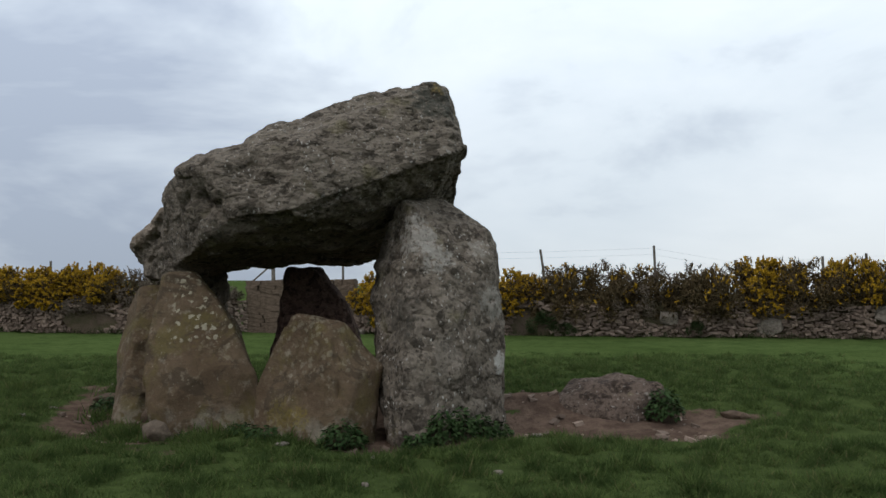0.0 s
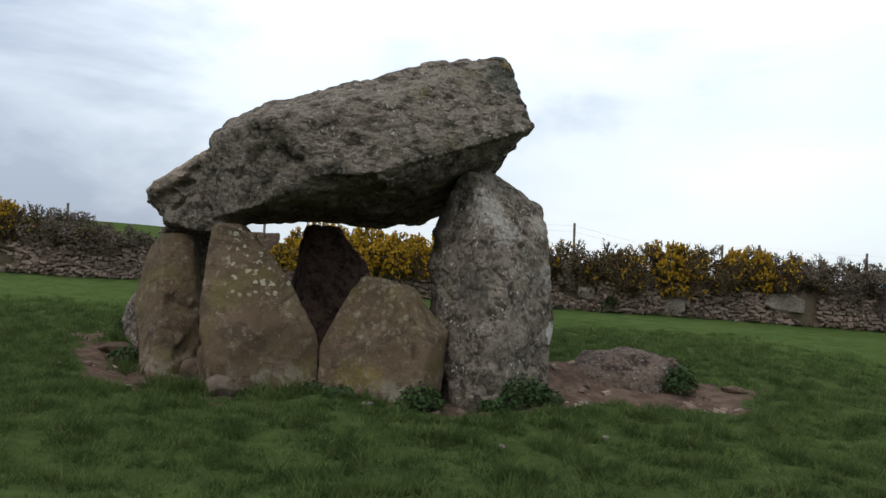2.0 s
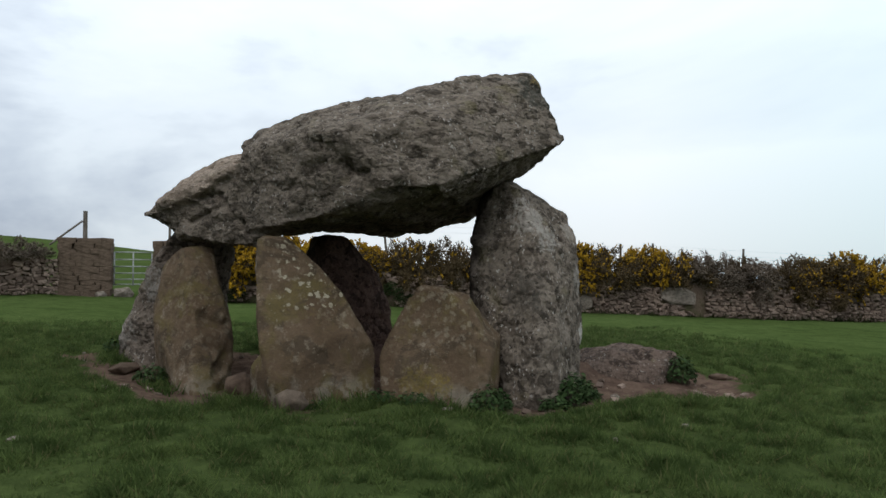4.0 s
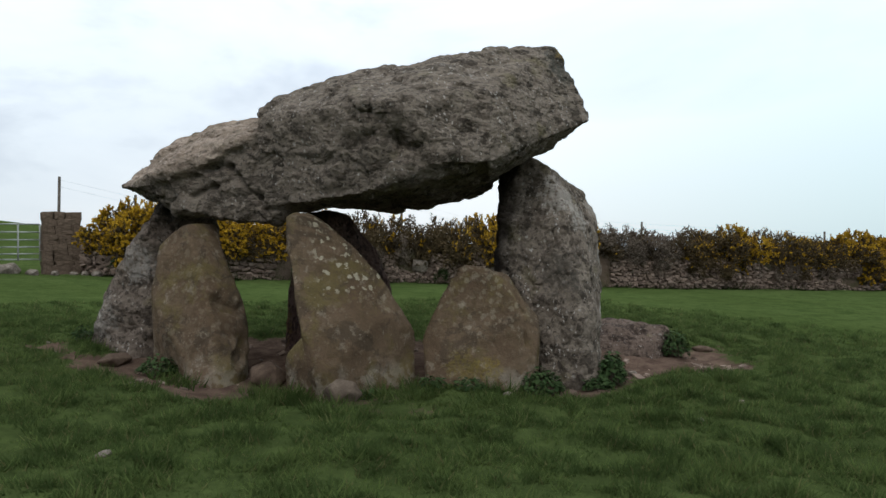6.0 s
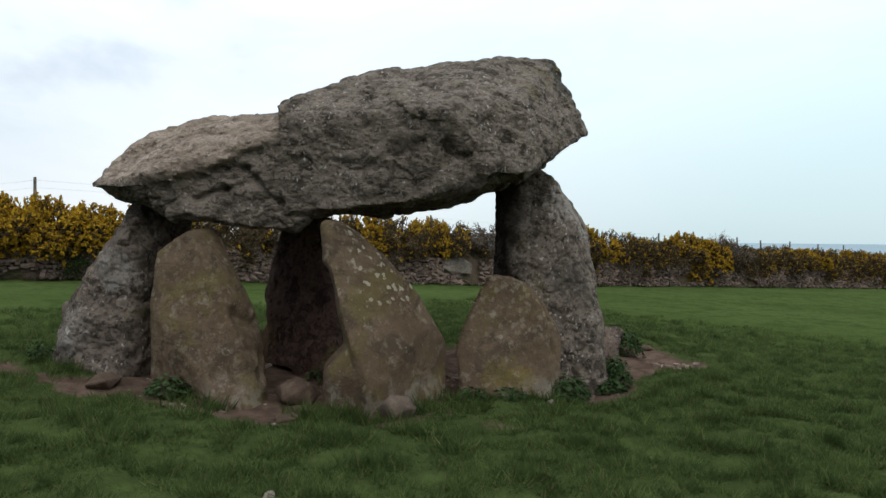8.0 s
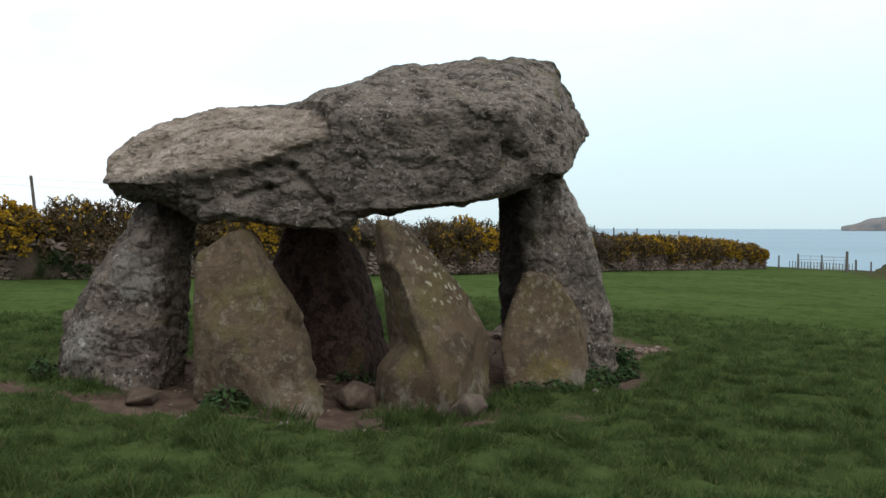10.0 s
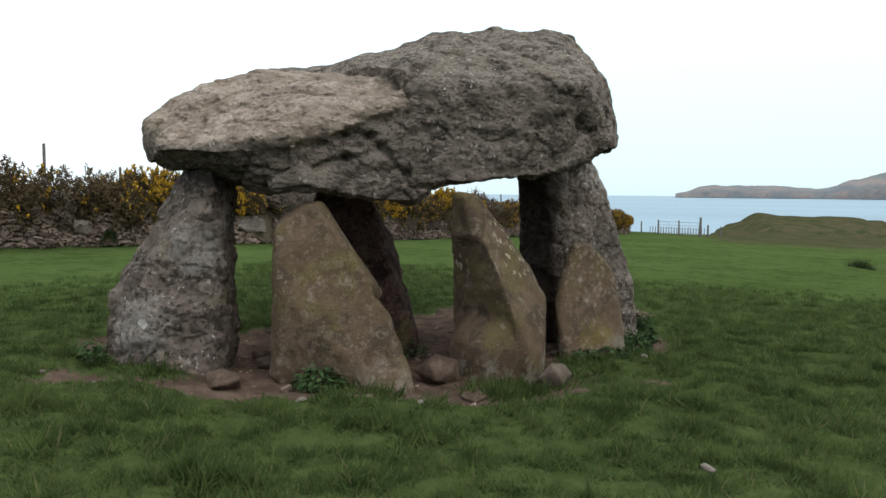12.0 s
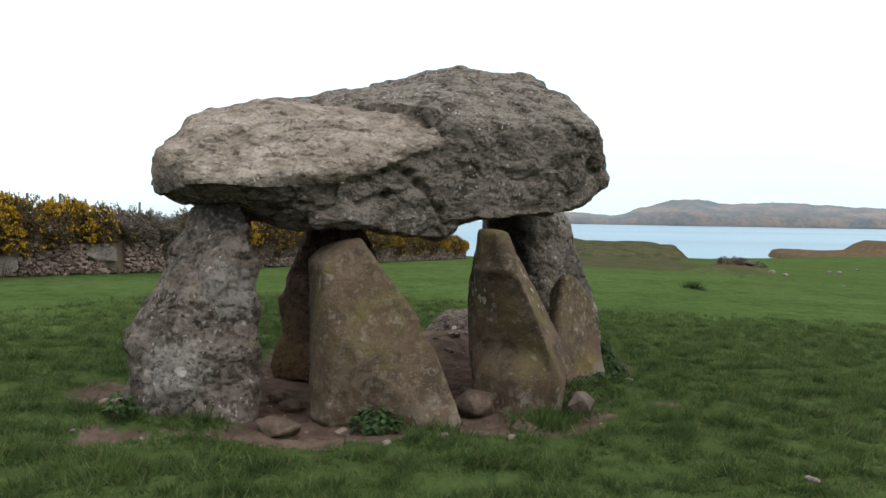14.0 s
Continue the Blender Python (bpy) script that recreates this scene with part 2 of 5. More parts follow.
def smooth_rock(name, low, high, rich, side=None, patches=()):
    """Brown slab stone: smoother, olive stained, with round white lichen between two heights."""
    n = Nodes(name, 0.86)
    sep = n.t.nodes.new("ShaderNodeSeparateXYZ")
    n.put(n.co, sep.inputs[0])
    z = sep.outputs["Z"]
    big = n.noise(1.1, 5, 0.6)
    mid = n.noise(4.5, 6, 0.65, distort=0.4)
    c = n.mix(n.ramp(big, 0.32, 0.68), (0.094, 0.062, 0.038), (0.156, 0.110, 0.072))
    c = n.mix(n.ramp(mid, 0.44, 0.66, 0, 0.75), c, (0.075, 0.052, 0.028))
    c = n.mix(n.ramp(n.noise(2.6, 7, 0.7, distort=0.8), 0.52, 0.59, 0, 0.68), c, (0.054, 0.040, 0.027))
    c = n.mix(n.ramp(n.noise(11.0, 5, 0.7), 0.55, 0.66, 0, 0.45), c, (0.205, 0.165, 0.122))
    c = n.mix(n.ramp(n.noise(1.7, 6, 0.65), 0.49, 0.60, 0, 0.6), c, (0.126, 0.100, 0.036))
    c = n.mix(n.math("MULTIPLY", n.ramp(n.noise(8.0, 4, 0.6), 0.60, 0.68), 0.45), c, (0.26, 0.22, 0.165))
    wob = n.noise(16.0, 4, 0.65)
    band = n.math("MULTIPLY", n.ramp(z, low, low + 0.25), n.ramp(z, high, high + 0.3, 1, 0))
    bent = n.warp(13.0, 0.06)
    cell = n.math("ADD", n.cells(12.5, vector=bent), n.math("MULTIPLY", n.noise(30.0, 5, 0.7), 0.5))
    cell = n.math("ADD", cell, n.math("MULTIPLY", n.random_cell(12.5, bent), 0.22))
    patch = n.math("MULTIPLY", n.ramp(cell, 0.63, 0.72, 1, 0), n.ramp(n.noise(2.4, 4, 0.6), 0.34, 0.44))
    if side:                                        # one face only
        m = n.math("ADD", sep.outputs["X"], n.math("MULTIPLY", wob, 0.06))
        patch = n.math("MULTIPLY", patch, n.ramp(m, side, side + 0.12))
    c = n.mix(n.math("MULTIPLY", n.math("MULTIPLY", patch, band), rich), c, (0.31, 0.275, 0.20))
    small = n.math("MULTIPLY", n.ramp(n.math("ADD", n.cells(19.0, vector=bent), n.math("MULTIPLY", wob, 0.25)), 0.22, 0.32, 1, 0), n.ramp(n.noise(2.8, 3), 0.50, 0.58))
    c = n.mix(n.math("MULTIPLY", small, 0.38), c, (0.34, 0.30, 0.23))
    foot = n.math("MULTIPLY", n.ramp(z, 0.30, 0.55, 1, 0), n.ramp(n.noise(5.0, 5, 0.7), 0.48, 0.56))
    c = n.mix(n.math("MULTIPLY", foot, 0.42), c, (0.34, 0.30, 0.24))
    for at, reach, colour, cover in patches:               # single crusts of lichen
        d = n.t.nodes.new("ShaderNodeVectorMath")
        d.operation = "DISTANCE"
        d.inputs[1].default_value = at
        n.put(n.t.nodes.new("ShaderNodeNewGeometry").outputs["Position"], d.inputs[0])
        near = n.math("ADD", d.outputs["Value"], n.math("MULTIPLY", n.math("SUBTRACT", n.noise(9.0, 6, 0.7), 0.5), reach * 2.6))
        worn = n.ramp(n.noise(26.0, 6, 0.75), 0.60, 0.44, 0.15, 1)
        c = n.mix(n.math("MULTIPLY", n.ramp(near, reach, reach * 0.45, 0, cover), worn), c, colour)
    fine = n.noise(40.0, 5, 0.75)
    c = n.mix(n.ramp(fine, 0.35, 0.72, 0, 0.4), c, (0.05, 0.04, 0.028))
    h = n.math("ADD", n.math("MULTIPLY", mid, 1.0), n.math("MULTIPLY", fine, 0.3))
    h = n.math("ADD", h, n.math("MULTIPLY", big, 1.4))
    return n.done(c, h, 0.045, 0.8)


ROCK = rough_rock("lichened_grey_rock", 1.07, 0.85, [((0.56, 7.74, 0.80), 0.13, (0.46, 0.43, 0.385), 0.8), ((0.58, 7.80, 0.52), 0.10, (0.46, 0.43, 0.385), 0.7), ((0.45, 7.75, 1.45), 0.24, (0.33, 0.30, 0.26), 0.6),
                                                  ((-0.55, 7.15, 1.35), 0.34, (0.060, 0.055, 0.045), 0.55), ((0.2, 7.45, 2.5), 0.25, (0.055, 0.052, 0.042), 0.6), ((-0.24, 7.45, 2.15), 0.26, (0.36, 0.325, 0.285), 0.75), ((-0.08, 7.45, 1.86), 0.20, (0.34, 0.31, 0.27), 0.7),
                                                  ((0.35, 7.75, 1.95), 0.16, (0.30, 0.27, 0.23), 0.6), ((0.0, 7.25, 0.95), 0.22, (0.24, 0.20, 0.165), 0.5)], tone=0.68, algae_shade=7.93, plates_at=((-0.15, 7.45, 2.05), 0.6))
# the last patch darkens the top of the neck
PALE_ROCK = rough_rock("pale_pinkish_rock", 1.10, 0.55, [((-4.50, 10.53, 0.79), 0.055, (0.58, 0.54, 0.47), 0.9), ((-4.10, 10.28, 1.4), 0.26, (0.27, 0.245, 0.215), 0.6),
                                                         ((-4.40, 10.6, 0.75), 0.32, (0.30, 0.27, 0.235), 0.5), ((-3.82, 10.42, 2.14), 0.36, (0.050, 0.042, 0.034), 0.9)], tone=0.56)
# dark stone, its tone lowered further to hold the chamber's shade
SHADED_ROCK = rough_rock("shaded_inner_rock", 1.42, 0.06, [((-2.36, 10.40, 0.55), 0.42, (0.105, 0.066, 0.026), 0.75), ((-2.28, 10.42, 0.98), 0.30, (0.085, 0.056, 0.026), 0.6)], tone=0.27)
EARTHY_ROCK = rough_rock("earth_stained_rock", 1.2, 0.5, tone=0.44)
SLAB = smooth_rock("brown_slab_rock", 0.33, 1.7, 0.14, None, (((-3.87, 8.62, 0.48), 0.10, (0.33, 0.29, 0.23), 0.35), ((-4.10, 9.42, 0.51), 0.07, (0.33, 0.29, 0.23), 0.35)))
LICHEN_SLAB = smooth_rock("lichened_slab_rock", 1.0, 1.9, 1.0, -0.38)
LOW_SLAB = smooth_rock("low_slab_rock", 0.7, 1.5, 0.3, None, (((-1.64, 7.28, 0.40), 0.20, (0.19, 0.145, 0.025), 0.42), ((-1.42, 7.11, 0.38), 0.15, (0.21, 0.16, 0.02), 0.45), ((-1.10, 6.96, 0.27), 0.09, (0.38, 0.35, 0.29), 0.5)))


def ground_material():
    n = Nodes("pasture", 1.0, 0.0)
    bare = n.attribute("bare")
    broad = n.noise(0.16, 4, 0.55)
    mid = n.noise(1.5, 5, 0.6)
    fine = n.noise(22.0, 4, 0.7)
    streak = n.noise(3.0, 4, 0.6, vector=n.stretch((1, 0.5, 1)))
    g = n.mix(n.ramp(broad, 0.3, 0.7), (0.052, 0.073, 0.021), (0.070, 0.096, 0.030))
    g = n.mix(n.ramp(mid, 0.42, 0.66, 0, 0.5), g, (0.025, 0.045, 0.012))
    g = n.mix(n.ramp(n.noise(5.5, 5, 0.65), 0.45, 0.66, 0, 0.45), g, (0.024, 0.043, 0.012))
    g = n.mix(n.ramp(streak, 0.5, 0.75, 0, 0.15), g, (0.066, 0.092, 0.028))
    g = n.mix(n.ramp(fine, 0.45, 0.75, 0, 0.4), g, (0.018, 0.032, 0.009))
    thatch = n.mix(n.ramp(n.noise(6.0, 5, 0.65), 0.4, 0.65), (0.033, 0.045, 0.015), (0.056, 0.074, 0.024))
    ragged = n.math("ADD", n.attribute("lush"), n.math("MULTIPLY", n.math("SUBTRACT", mid, 0.5), 1.2))
    g = n.mix(n.ramp(ragged, 0.35, 0.65, 0, 0.8), g, thatch)
    heath = n.mix(n.ramp(n.noise(0.35, 6, 0.75), 0.38, 0.62), (0.034, 0.041, 0.017), (0.070, 0.058, 0.032))
    g = n.mix(n.attribute("heath"), g, heath)
    bracken = n.mix(n.ramp(n.noise(0.25, 6, 0.7), 0.38, 0.62), (0.074, 0.052, 0.031), (0.108, 0.070, 0.042))
    g = n.mix(n.attribute("brown"), g, bracken)
    d = n.mix(n.ramp(n.noise(4.5, 5, 0.6), 0.35, 0.7), (0.070, 0.046, 0.034), (0.132, 0.090, 0.067))
    d = n.mix(n.ramp(n.noise(30.0, 3, 0.6), 0.5, 0.75, 0, 0.6), d, (0.042, 0.027, 0.021))
    edge = n.math("ADD", bare, n.math("MULTIPLY", n.math("SUBTRACT", n.noise(3.5, 6, 0.7), 0.5), 1.7))
    c = n.mix(n.ramp(edge, 0.40, 0.58), g, d)
    h = n.math("ADD", n.math("MULTIPLY", mid, 1.2), n.math("MULTIPLY", fine, 0.5))
    return n.done(c, h, 0.08, 0.8)


GROUND = ground_material()


def simple(name, a, b, scale, rough=0.9, bump=0.01):
    n = Nodes(name, rough)
    f = n.noise(scale, 5, 0.65)
    c = n.mix(n.ramp(f, 0.35, 0.65), a, b)
    c = n.mix(n.ramp(n.noise(scale * 7, 3), 0.4, 0.75, 0, 0.35), c, tuple(v * 0.45 for v in a))
    return n.done(c, n.noise(scale * 5, 4, 0.65), bump, 0.7)


WOOD = simple("weathered_post_wood", (0.10, 0.085, 0.07), (0.19, 0.17, 0.145), 9.0)
METAL = simple("galvanised_gate_steel", (0.28, 0.29, 0.29), (0.42, 0.43, 0.43), 6.0, 0.5, 0.002)
# far land: the haze over the bay is mixed into these colours
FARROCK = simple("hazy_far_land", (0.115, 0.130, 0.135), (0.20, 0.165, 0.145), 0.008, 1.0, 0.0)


def leaf_material(name, a, b, rough=0.6):
    n = Nodes(name, rough, 0.02)
    c = n.mix(n.island(), a, b)
    c = n.mix(n.ramp(n.noise(1.6, 3), 0.35, 0.7, 0, 0.5), c, tuple(v * 0.45 for v in a))
    return n.done(c)


def blade_material():
    n = Nodes("grass_blades", 0.6, 0.02)
    c = n.mix(n.island(), (0.053, 0.082, 0.024), (0.126, 0.166, 0.052))
    c = n.mix(n.ramp(n.noise(4.2, 6, 0.7), 0.43, 0.57, 0, 0.72), c, (0.029, 0.049, 0.015))
    c = n.mix(n.ramp(n.noise(0.9, 4, 0.6), 0.52, 0.68, 0, 0.5), c, (0.080, 0.106, 0.031))
    c = n.mix(n.ramp(n.island(), 0.93, 0.96, 0, 0.7), c, (0.150, 0.128, 0.060))      # dead straw
    thin = n.t.nodes.new("ShaderNodeBsdfTranslucent")   # light comes through the blades
    n.put(c, thin.inputs["Color"])
    both = n.t.nodes.new("ShaderNodeMixShader")
    both.inputs["Fac"].default_value = 0.5
    n.t.links.new(n.bsdf.outputs[0], both.inputs[1])
    n.t.links.new(thin.outputs[0], both.inputs[2])
    n.t.links.new(both.outputs[0], n.t.nodes["Material Output"].inputs["Surface"])
    return n.done(c)


BLADE = blade_material()
GORSE = leaf_material("gorse_spines", (0.050, 0.038, 0.019), (0.118, 0.082, 0.044))
FLOWER = leaf_material("gorse_flowers", (0.30, 0.175, 0.014), (0.47, 0.285, 0.026))
BRAMBLE = leaf_material("dead_bramble", (0.085, 0.064, 0.048), (0.18, 0.145, 0.112))
WEED = leaf_material("nettle_leaves", (0.020, 0.038, 0.013), (0.052, 0.080, 0.030))
IVY = leaf_material("ivy_leaves", (0.022, 0.036, 0.013), (0.050, 0.066, 0.026))


def wall_stone_material():
    n = Nodes("field_stone", 0.92)
    r = n.random()
    i = n.island()
    r = n.math("FRACT", n.math("ADD", n.math("MULTIPLY", r, 3.7), n.math("MULTIPLY", i, 5.3)))
    c = n.mix(n.math("POWER", r, 1.5), (0.105, 0.074, 0.057), (0.29, 0.215, 0.170))
    c = n.mix(n.ramp(n.noise(9.0, 5, 0.65), 0.4, 0.7, 0, 0.6), c, (0.115, 0.088, 0.070))
    c = n.mix(n.ramp(n.noise(5.0, 3), 0.60, 0.70, 0, 0.5), c, (0.33, 0.27, 0.225))
    return n.done(c, n.noise(16.0, 5, 0.65), 0.02, 0.8)


FIELDSTONE = wall_stone_material()


def sea_material():
    n = Nodes("sea_water", 0.3)
    n.bsdf.inputs["IOR"].default_value = 1.33
    n.bsdf.inputs["Specular IOR Level"].default_value = 0.3
    c = n.mix(n.ramp(n.noise(0.004, 4, vector=n.stretch((1, 0.3, 1))), 0.35, 0.65), (0.065, 0.125, 0.175), (0.105, 0.18, 0.235))
    return n.done(c, n.noise(0.12, 4, 0.6), 1.5, 0.5)


SEA = sea_material()


# ---- building helpers ----
def smoothstep(a, b, v):
    u = np.clip((np.asarray(v, float) - a) / (b - a), 0, 1)
    return u * u * (3 - 2 * u)


def raw(name, verts, faces, material, parent=None, label="", smooth=False):
    me = bpy.data.meshes.new(name)
    me.from_pydata([tuple(v) for v in verts], [], faces)
    me.materials.append(material)
    if smooth:
        me.shade_smooth()
    ob = new(name, me)
    if parent:
        ob.parent = parent
        ob.matrix_parent_inverse = Matrix.Translation(parent.matrix_basis.translation).inverted()
    if label:
        ob["label"] = label
    return ob


def part(name, bm, material, parent, label="", smooth=False):
    me = bpy.data.meshes.new(name)
    bm.to_mesh(me)
    bm.free()
    me.materials.append(material)
    if smooth:
        me.shade_smooth()
    ob = new(name, me)
    ob.parent = parent
    if label:
        ob["label"] = label
    return ob


def base(name, x, y, z, rz=0.0):
    ob = new(name)
    ob.matrix_basis = pose(x, y, z, 0, 0, rz)
    return ob


# ---- ground ----
def lie(x, y):
    """Height of the land: a field that falls to the sea, with headlands."""
    x, y = np.asarray(x, float), np.asarray(y, float)
    xs = np.where(x < -60, -60 + (x + 60) * 0.1, x)
    ys = np.where(y > 45, 45 + (y - 45) * 0.2, np.where(y < -150, -150 + (y + 150) * 0.1, y))
    z = -0.0363 * xs + 0.0272 * ys
    z = z - smoothstep(10, 23, y) * (0.12 + 0.11 * smoothstep(32, 16, x))
    z = z + 3.6 * smoothstep(32, 95, y) * smoothstep(30, -25, x)
    # a hummock of rough turf
    z = z + 1.0 * np.exp(-(((x - 44) / 3.2) ** 2 + ((y + 6.4) / 2.7) ** 2))
    z = z + 3.4 * smoothstep(-44, -110, y) * smoothstep(60, 240, x)
    # the coast, the near headland and the brown one beyond it
    edge = 74 + 170 * smoothstep(7, -9, y) + 4 * np.sin(y / 13.0) + 2 * np.sin(y / 5.0 + 1)
    z = z - 34 * smoothstep(0, 30, x - edge)
    near_head = smoothstep(1.2, 0.62, ((x - 185) / 55) ** 2 + (np.abs(y + 8.5) / 22.5) ** 3)
    z = np.maximum(z, -40 + (35.9 + 0.5 * np.sin(x / 11.0) * np.cos(y / 6.0) + 0.3 * np.sin(x / 4.3 + y / 3.1) - 3.0 * smoothstep(-4, 3.5, y) - 3.0 * smoothstep(3, 13, y)) * near_head)
    head = smoothstep(1.15, 0.86, ((x - 330) / 75) ** 2 + (np.abs(y + 152) / 52) ** 3)
    z = np.maximum(z, -40 + (28.6 + 0.5 * np.sin(y / 7.0) + 4.8 * smoothstep(-157, -162, y)) * head)
    return z


def bareness(x, y):
    """1 on trodden earth round the stones, 0 on grass."""
    x, y = np.asarray(x, float), np.asarray(y, float)
    a = ((x + 2.2) * 0.83 - (y - 9.0) * 0.55) / 3.0
    b = ((x + 2.2) * 0.55 + (y - 9.0) * 0.83) / 2.12
    rag = 0.13 * np.sin(2.3 * x + 1.1 * np.sin(1.7 * y)) + 0.10 * np.sin(3.1 * y - 1.3 * x + 1.0)
    ring = smoothstep(1.25, 0.68, np.sqrt(a * a + b * b) + rag)
    ring = ring * (1 - 0.85 * np.exp(-(((x + 1.9) / 0.8) ** 2 + ((y - 6.9) / 0.42) ** 2)))
    c = ((x - 1.6) / 2.15) ** 2 + ((y - 7.85 - 0.12 * (x - 1.6)) / 1.1) ** 2
    d = ((x - 0.5) / 1.7) ** 2 + ((y - 9.0) / 0.75) ** 2
    u = np.clip(((x + 4.95) * 0.6 - (y - 10.8) * 2.3) / 5.65, 0, 1)
    strip = np.hypot(x + 4.95 - 0.6 * u, y - 10.8 + 2.3 * u)
    ring = np.maximum(ring, smoothstep(0.5, 0.15, strip + 1.1 * rag) * 0.65)
    return np.maximum(np.maximum(ring, smoothstep(1.3, 0.5, np.sqrt(c) + rag)), smoothstep(1.25, 0.6, np.sqrt(d) + rag))


def turf(x, y):
    """Small lumps of the pasture, added to lie()."""
    x, y = np.asarray(x, float).reshape(-1), np.asarray(y, float).reshape(-1)
    out = np.zeros(len(x))
    for i, (u, v) in enumerate(zip(x, y)):
        out[i] = 0.045 * noise.fractal((u * 0.8, v * 0.8, 0), 0.9, 2.1, 2) + 0.05 * max(0.0, noise.noise((u * 2.6, v * 2.6, 0.5))) + 0.03 * noise.noise((u * 5.2, v * 5.2, 3.5))
    out = out - 0.13 * bareness(x, y) + 0.2 * np.exp(-(((x - 1.6) / 0.9) ** 2 + ((y - 8.85) / 0.6) ** 2)) + 0.14 * np.exp(-(((x - 0.5) / 0.9) ** 2 + ((y - 9.1) / 0.5) ** 2))
    out = out - 0.05 * np.exp(-(((x + 3.7) / 0.4) ** 2 + ((y - 8.3) / 0.4) ** 2))
    return out


def build_ground():
    n, a = 520, 3.0
    s = np.linspace(-1, 1, n)
    gx = -2.5 + a * np.sinh(s * math.asinh(4600 / a))
    gy = 8.0 + a * np.sinh(s * math.asinh(4600 / a))
    X, Y = np.meshgrid(gx, gy, indexing="ij")
    Z = lie(X, Y)
    near = np.hypot(X + 2.5, Y - 8) < 45
    bare = bareness(X, Y)
    Z[near] += turf(X[near], Y[near])
    idx = np.arange(n * n).reshape(n, n)
    faces = np.stack([idx[:-1, :-1], idx[1:, :-1], idx[1:, 1:], idx[:-1, 1:]], -1).reshape(-1, 4)
    ob = raw("ground", np.stack([X, Y, Z], -1).reshape(-1, 3).tolist(), faces.tolist(), GROUND, smooth=True)
    heath = np.clip(smoothstep(1.5, 0.6, ((X - 185) / 58) ** 2 + ((Y + 8) / 26) ** 2) * 1.0
                    + smoothstep(60, 100, X) * smoothstep(-30, 0, Y) * 0.6
                    + smoothstep(40, 56, X) * smoothstep(-18, -7, Y + 0.06 * (X - 60)) * smoothstep(3.0, 0.0, Y - 4.5 - 0.05 * (X - 40)) * 0.9
                    + smoothstep(250, 285, X) + 0.8 * np.exp(-(((X - 43) / 3) ** 2 + ((Y + 6.4) / 2.6) ** 2)), 0, 1)
    brown = np.clip(smoothstep(262, 275, X) * 0.9 + 0.75 * np.exp(-(((X - 44) / 2.4) ** 2 + ((Y + 6.8) / 1.9) ** 2)), 0, 1)
    lush = np.clip(np.minimum.reduce([X + 13.5, 9.5 - X, 17.5 - Y, Y + 6.0]) / 7.0, 0, 1)      # ungrazed, longer grass
    for key, v in (("bare", bare), ("heath", heath), ("brown", brown), ("lush", lush)):
        ob.data.attributes.new(key, "FLOAT", "POINT").data.foreach_set("value", v.reshape(-1).astype(np.float32))
    return tagged(ob, "short green pasture with trodden bare earth round the stones", "ground", kind="structure")


build_ground()


def build_sea():
    r = [0, 150, 300, 500, 800, 1300, 2200, 3500, 4950]
    vs, fs, k = [], [], 72
    for q in r:
        for i in range(k):
            ang = 2 * math.pi * i / k
            vs.append((q * math.cos(ang), q * math.sin(ang), -14.0))
    for a in range(len(r) - 1):
        for i in range(k):
            j = (i + 1) % k
            fs.append((a * k + i, (a + 1) * k + i, (a + 1) * k + j, a * k + j))
    return tagged(raw("water", vs, fs, SEA), "pale blue-grey calm sea out to the horizon", "sea", kind="structure")


build_sea()


def build_far_land():
    """A long low headland and island across the bay, with haze put into its colour."""
    cx, cy = -9.8, 7.0
    vs, fs = [], []
    n = 150
    for i in range(n + 1):
        b = 86.6 + 34 * i / n
        u = b - 86.6
        top = 0.62 * smoothstep(0, 2.2, u) + 0.5 * smoothstep(10.0, 12.0, u) + 0.55 * smoothstep(11.8, 14.2, u)
        top = top - 0.30 * smoothstep(15.5, 17.5, u) + 0.10 * math.exp(-((u - 21) / 1.5) ** 2) - 0.28 * smoothstep(22, 28, u)
        top = float(top) - 0.2 * math.exp(-((u - 9.2) / 1.3) ** 2) + 0.08 * noise.noise((u * 1.3, 0, 0)) + 0.05 * noise.noise((u * 3.6, 5, 0)) + 0.02 * noise.noise((u * 9, 2, 0))
        for d, h in ((3150, -0.27), (3165, 0.30 * max(top, 0) - 0.05), (3300, 0.62 * top), (3600, top), (4300, -0.3)):
            a = radians(b)
            vs.append((cx + d * math.sin(a), cy + d * math.cos(a), 2.0 + d * math.tan(radians(h))))
    for i in range(n):
        for k in range(4):
            p = i * 5 + k
            fs.append((p, p + 5, p + 6, p + 1))
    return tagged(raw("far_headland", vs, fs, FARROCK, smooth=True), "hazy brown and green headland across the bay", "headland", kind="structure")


build_far_land()


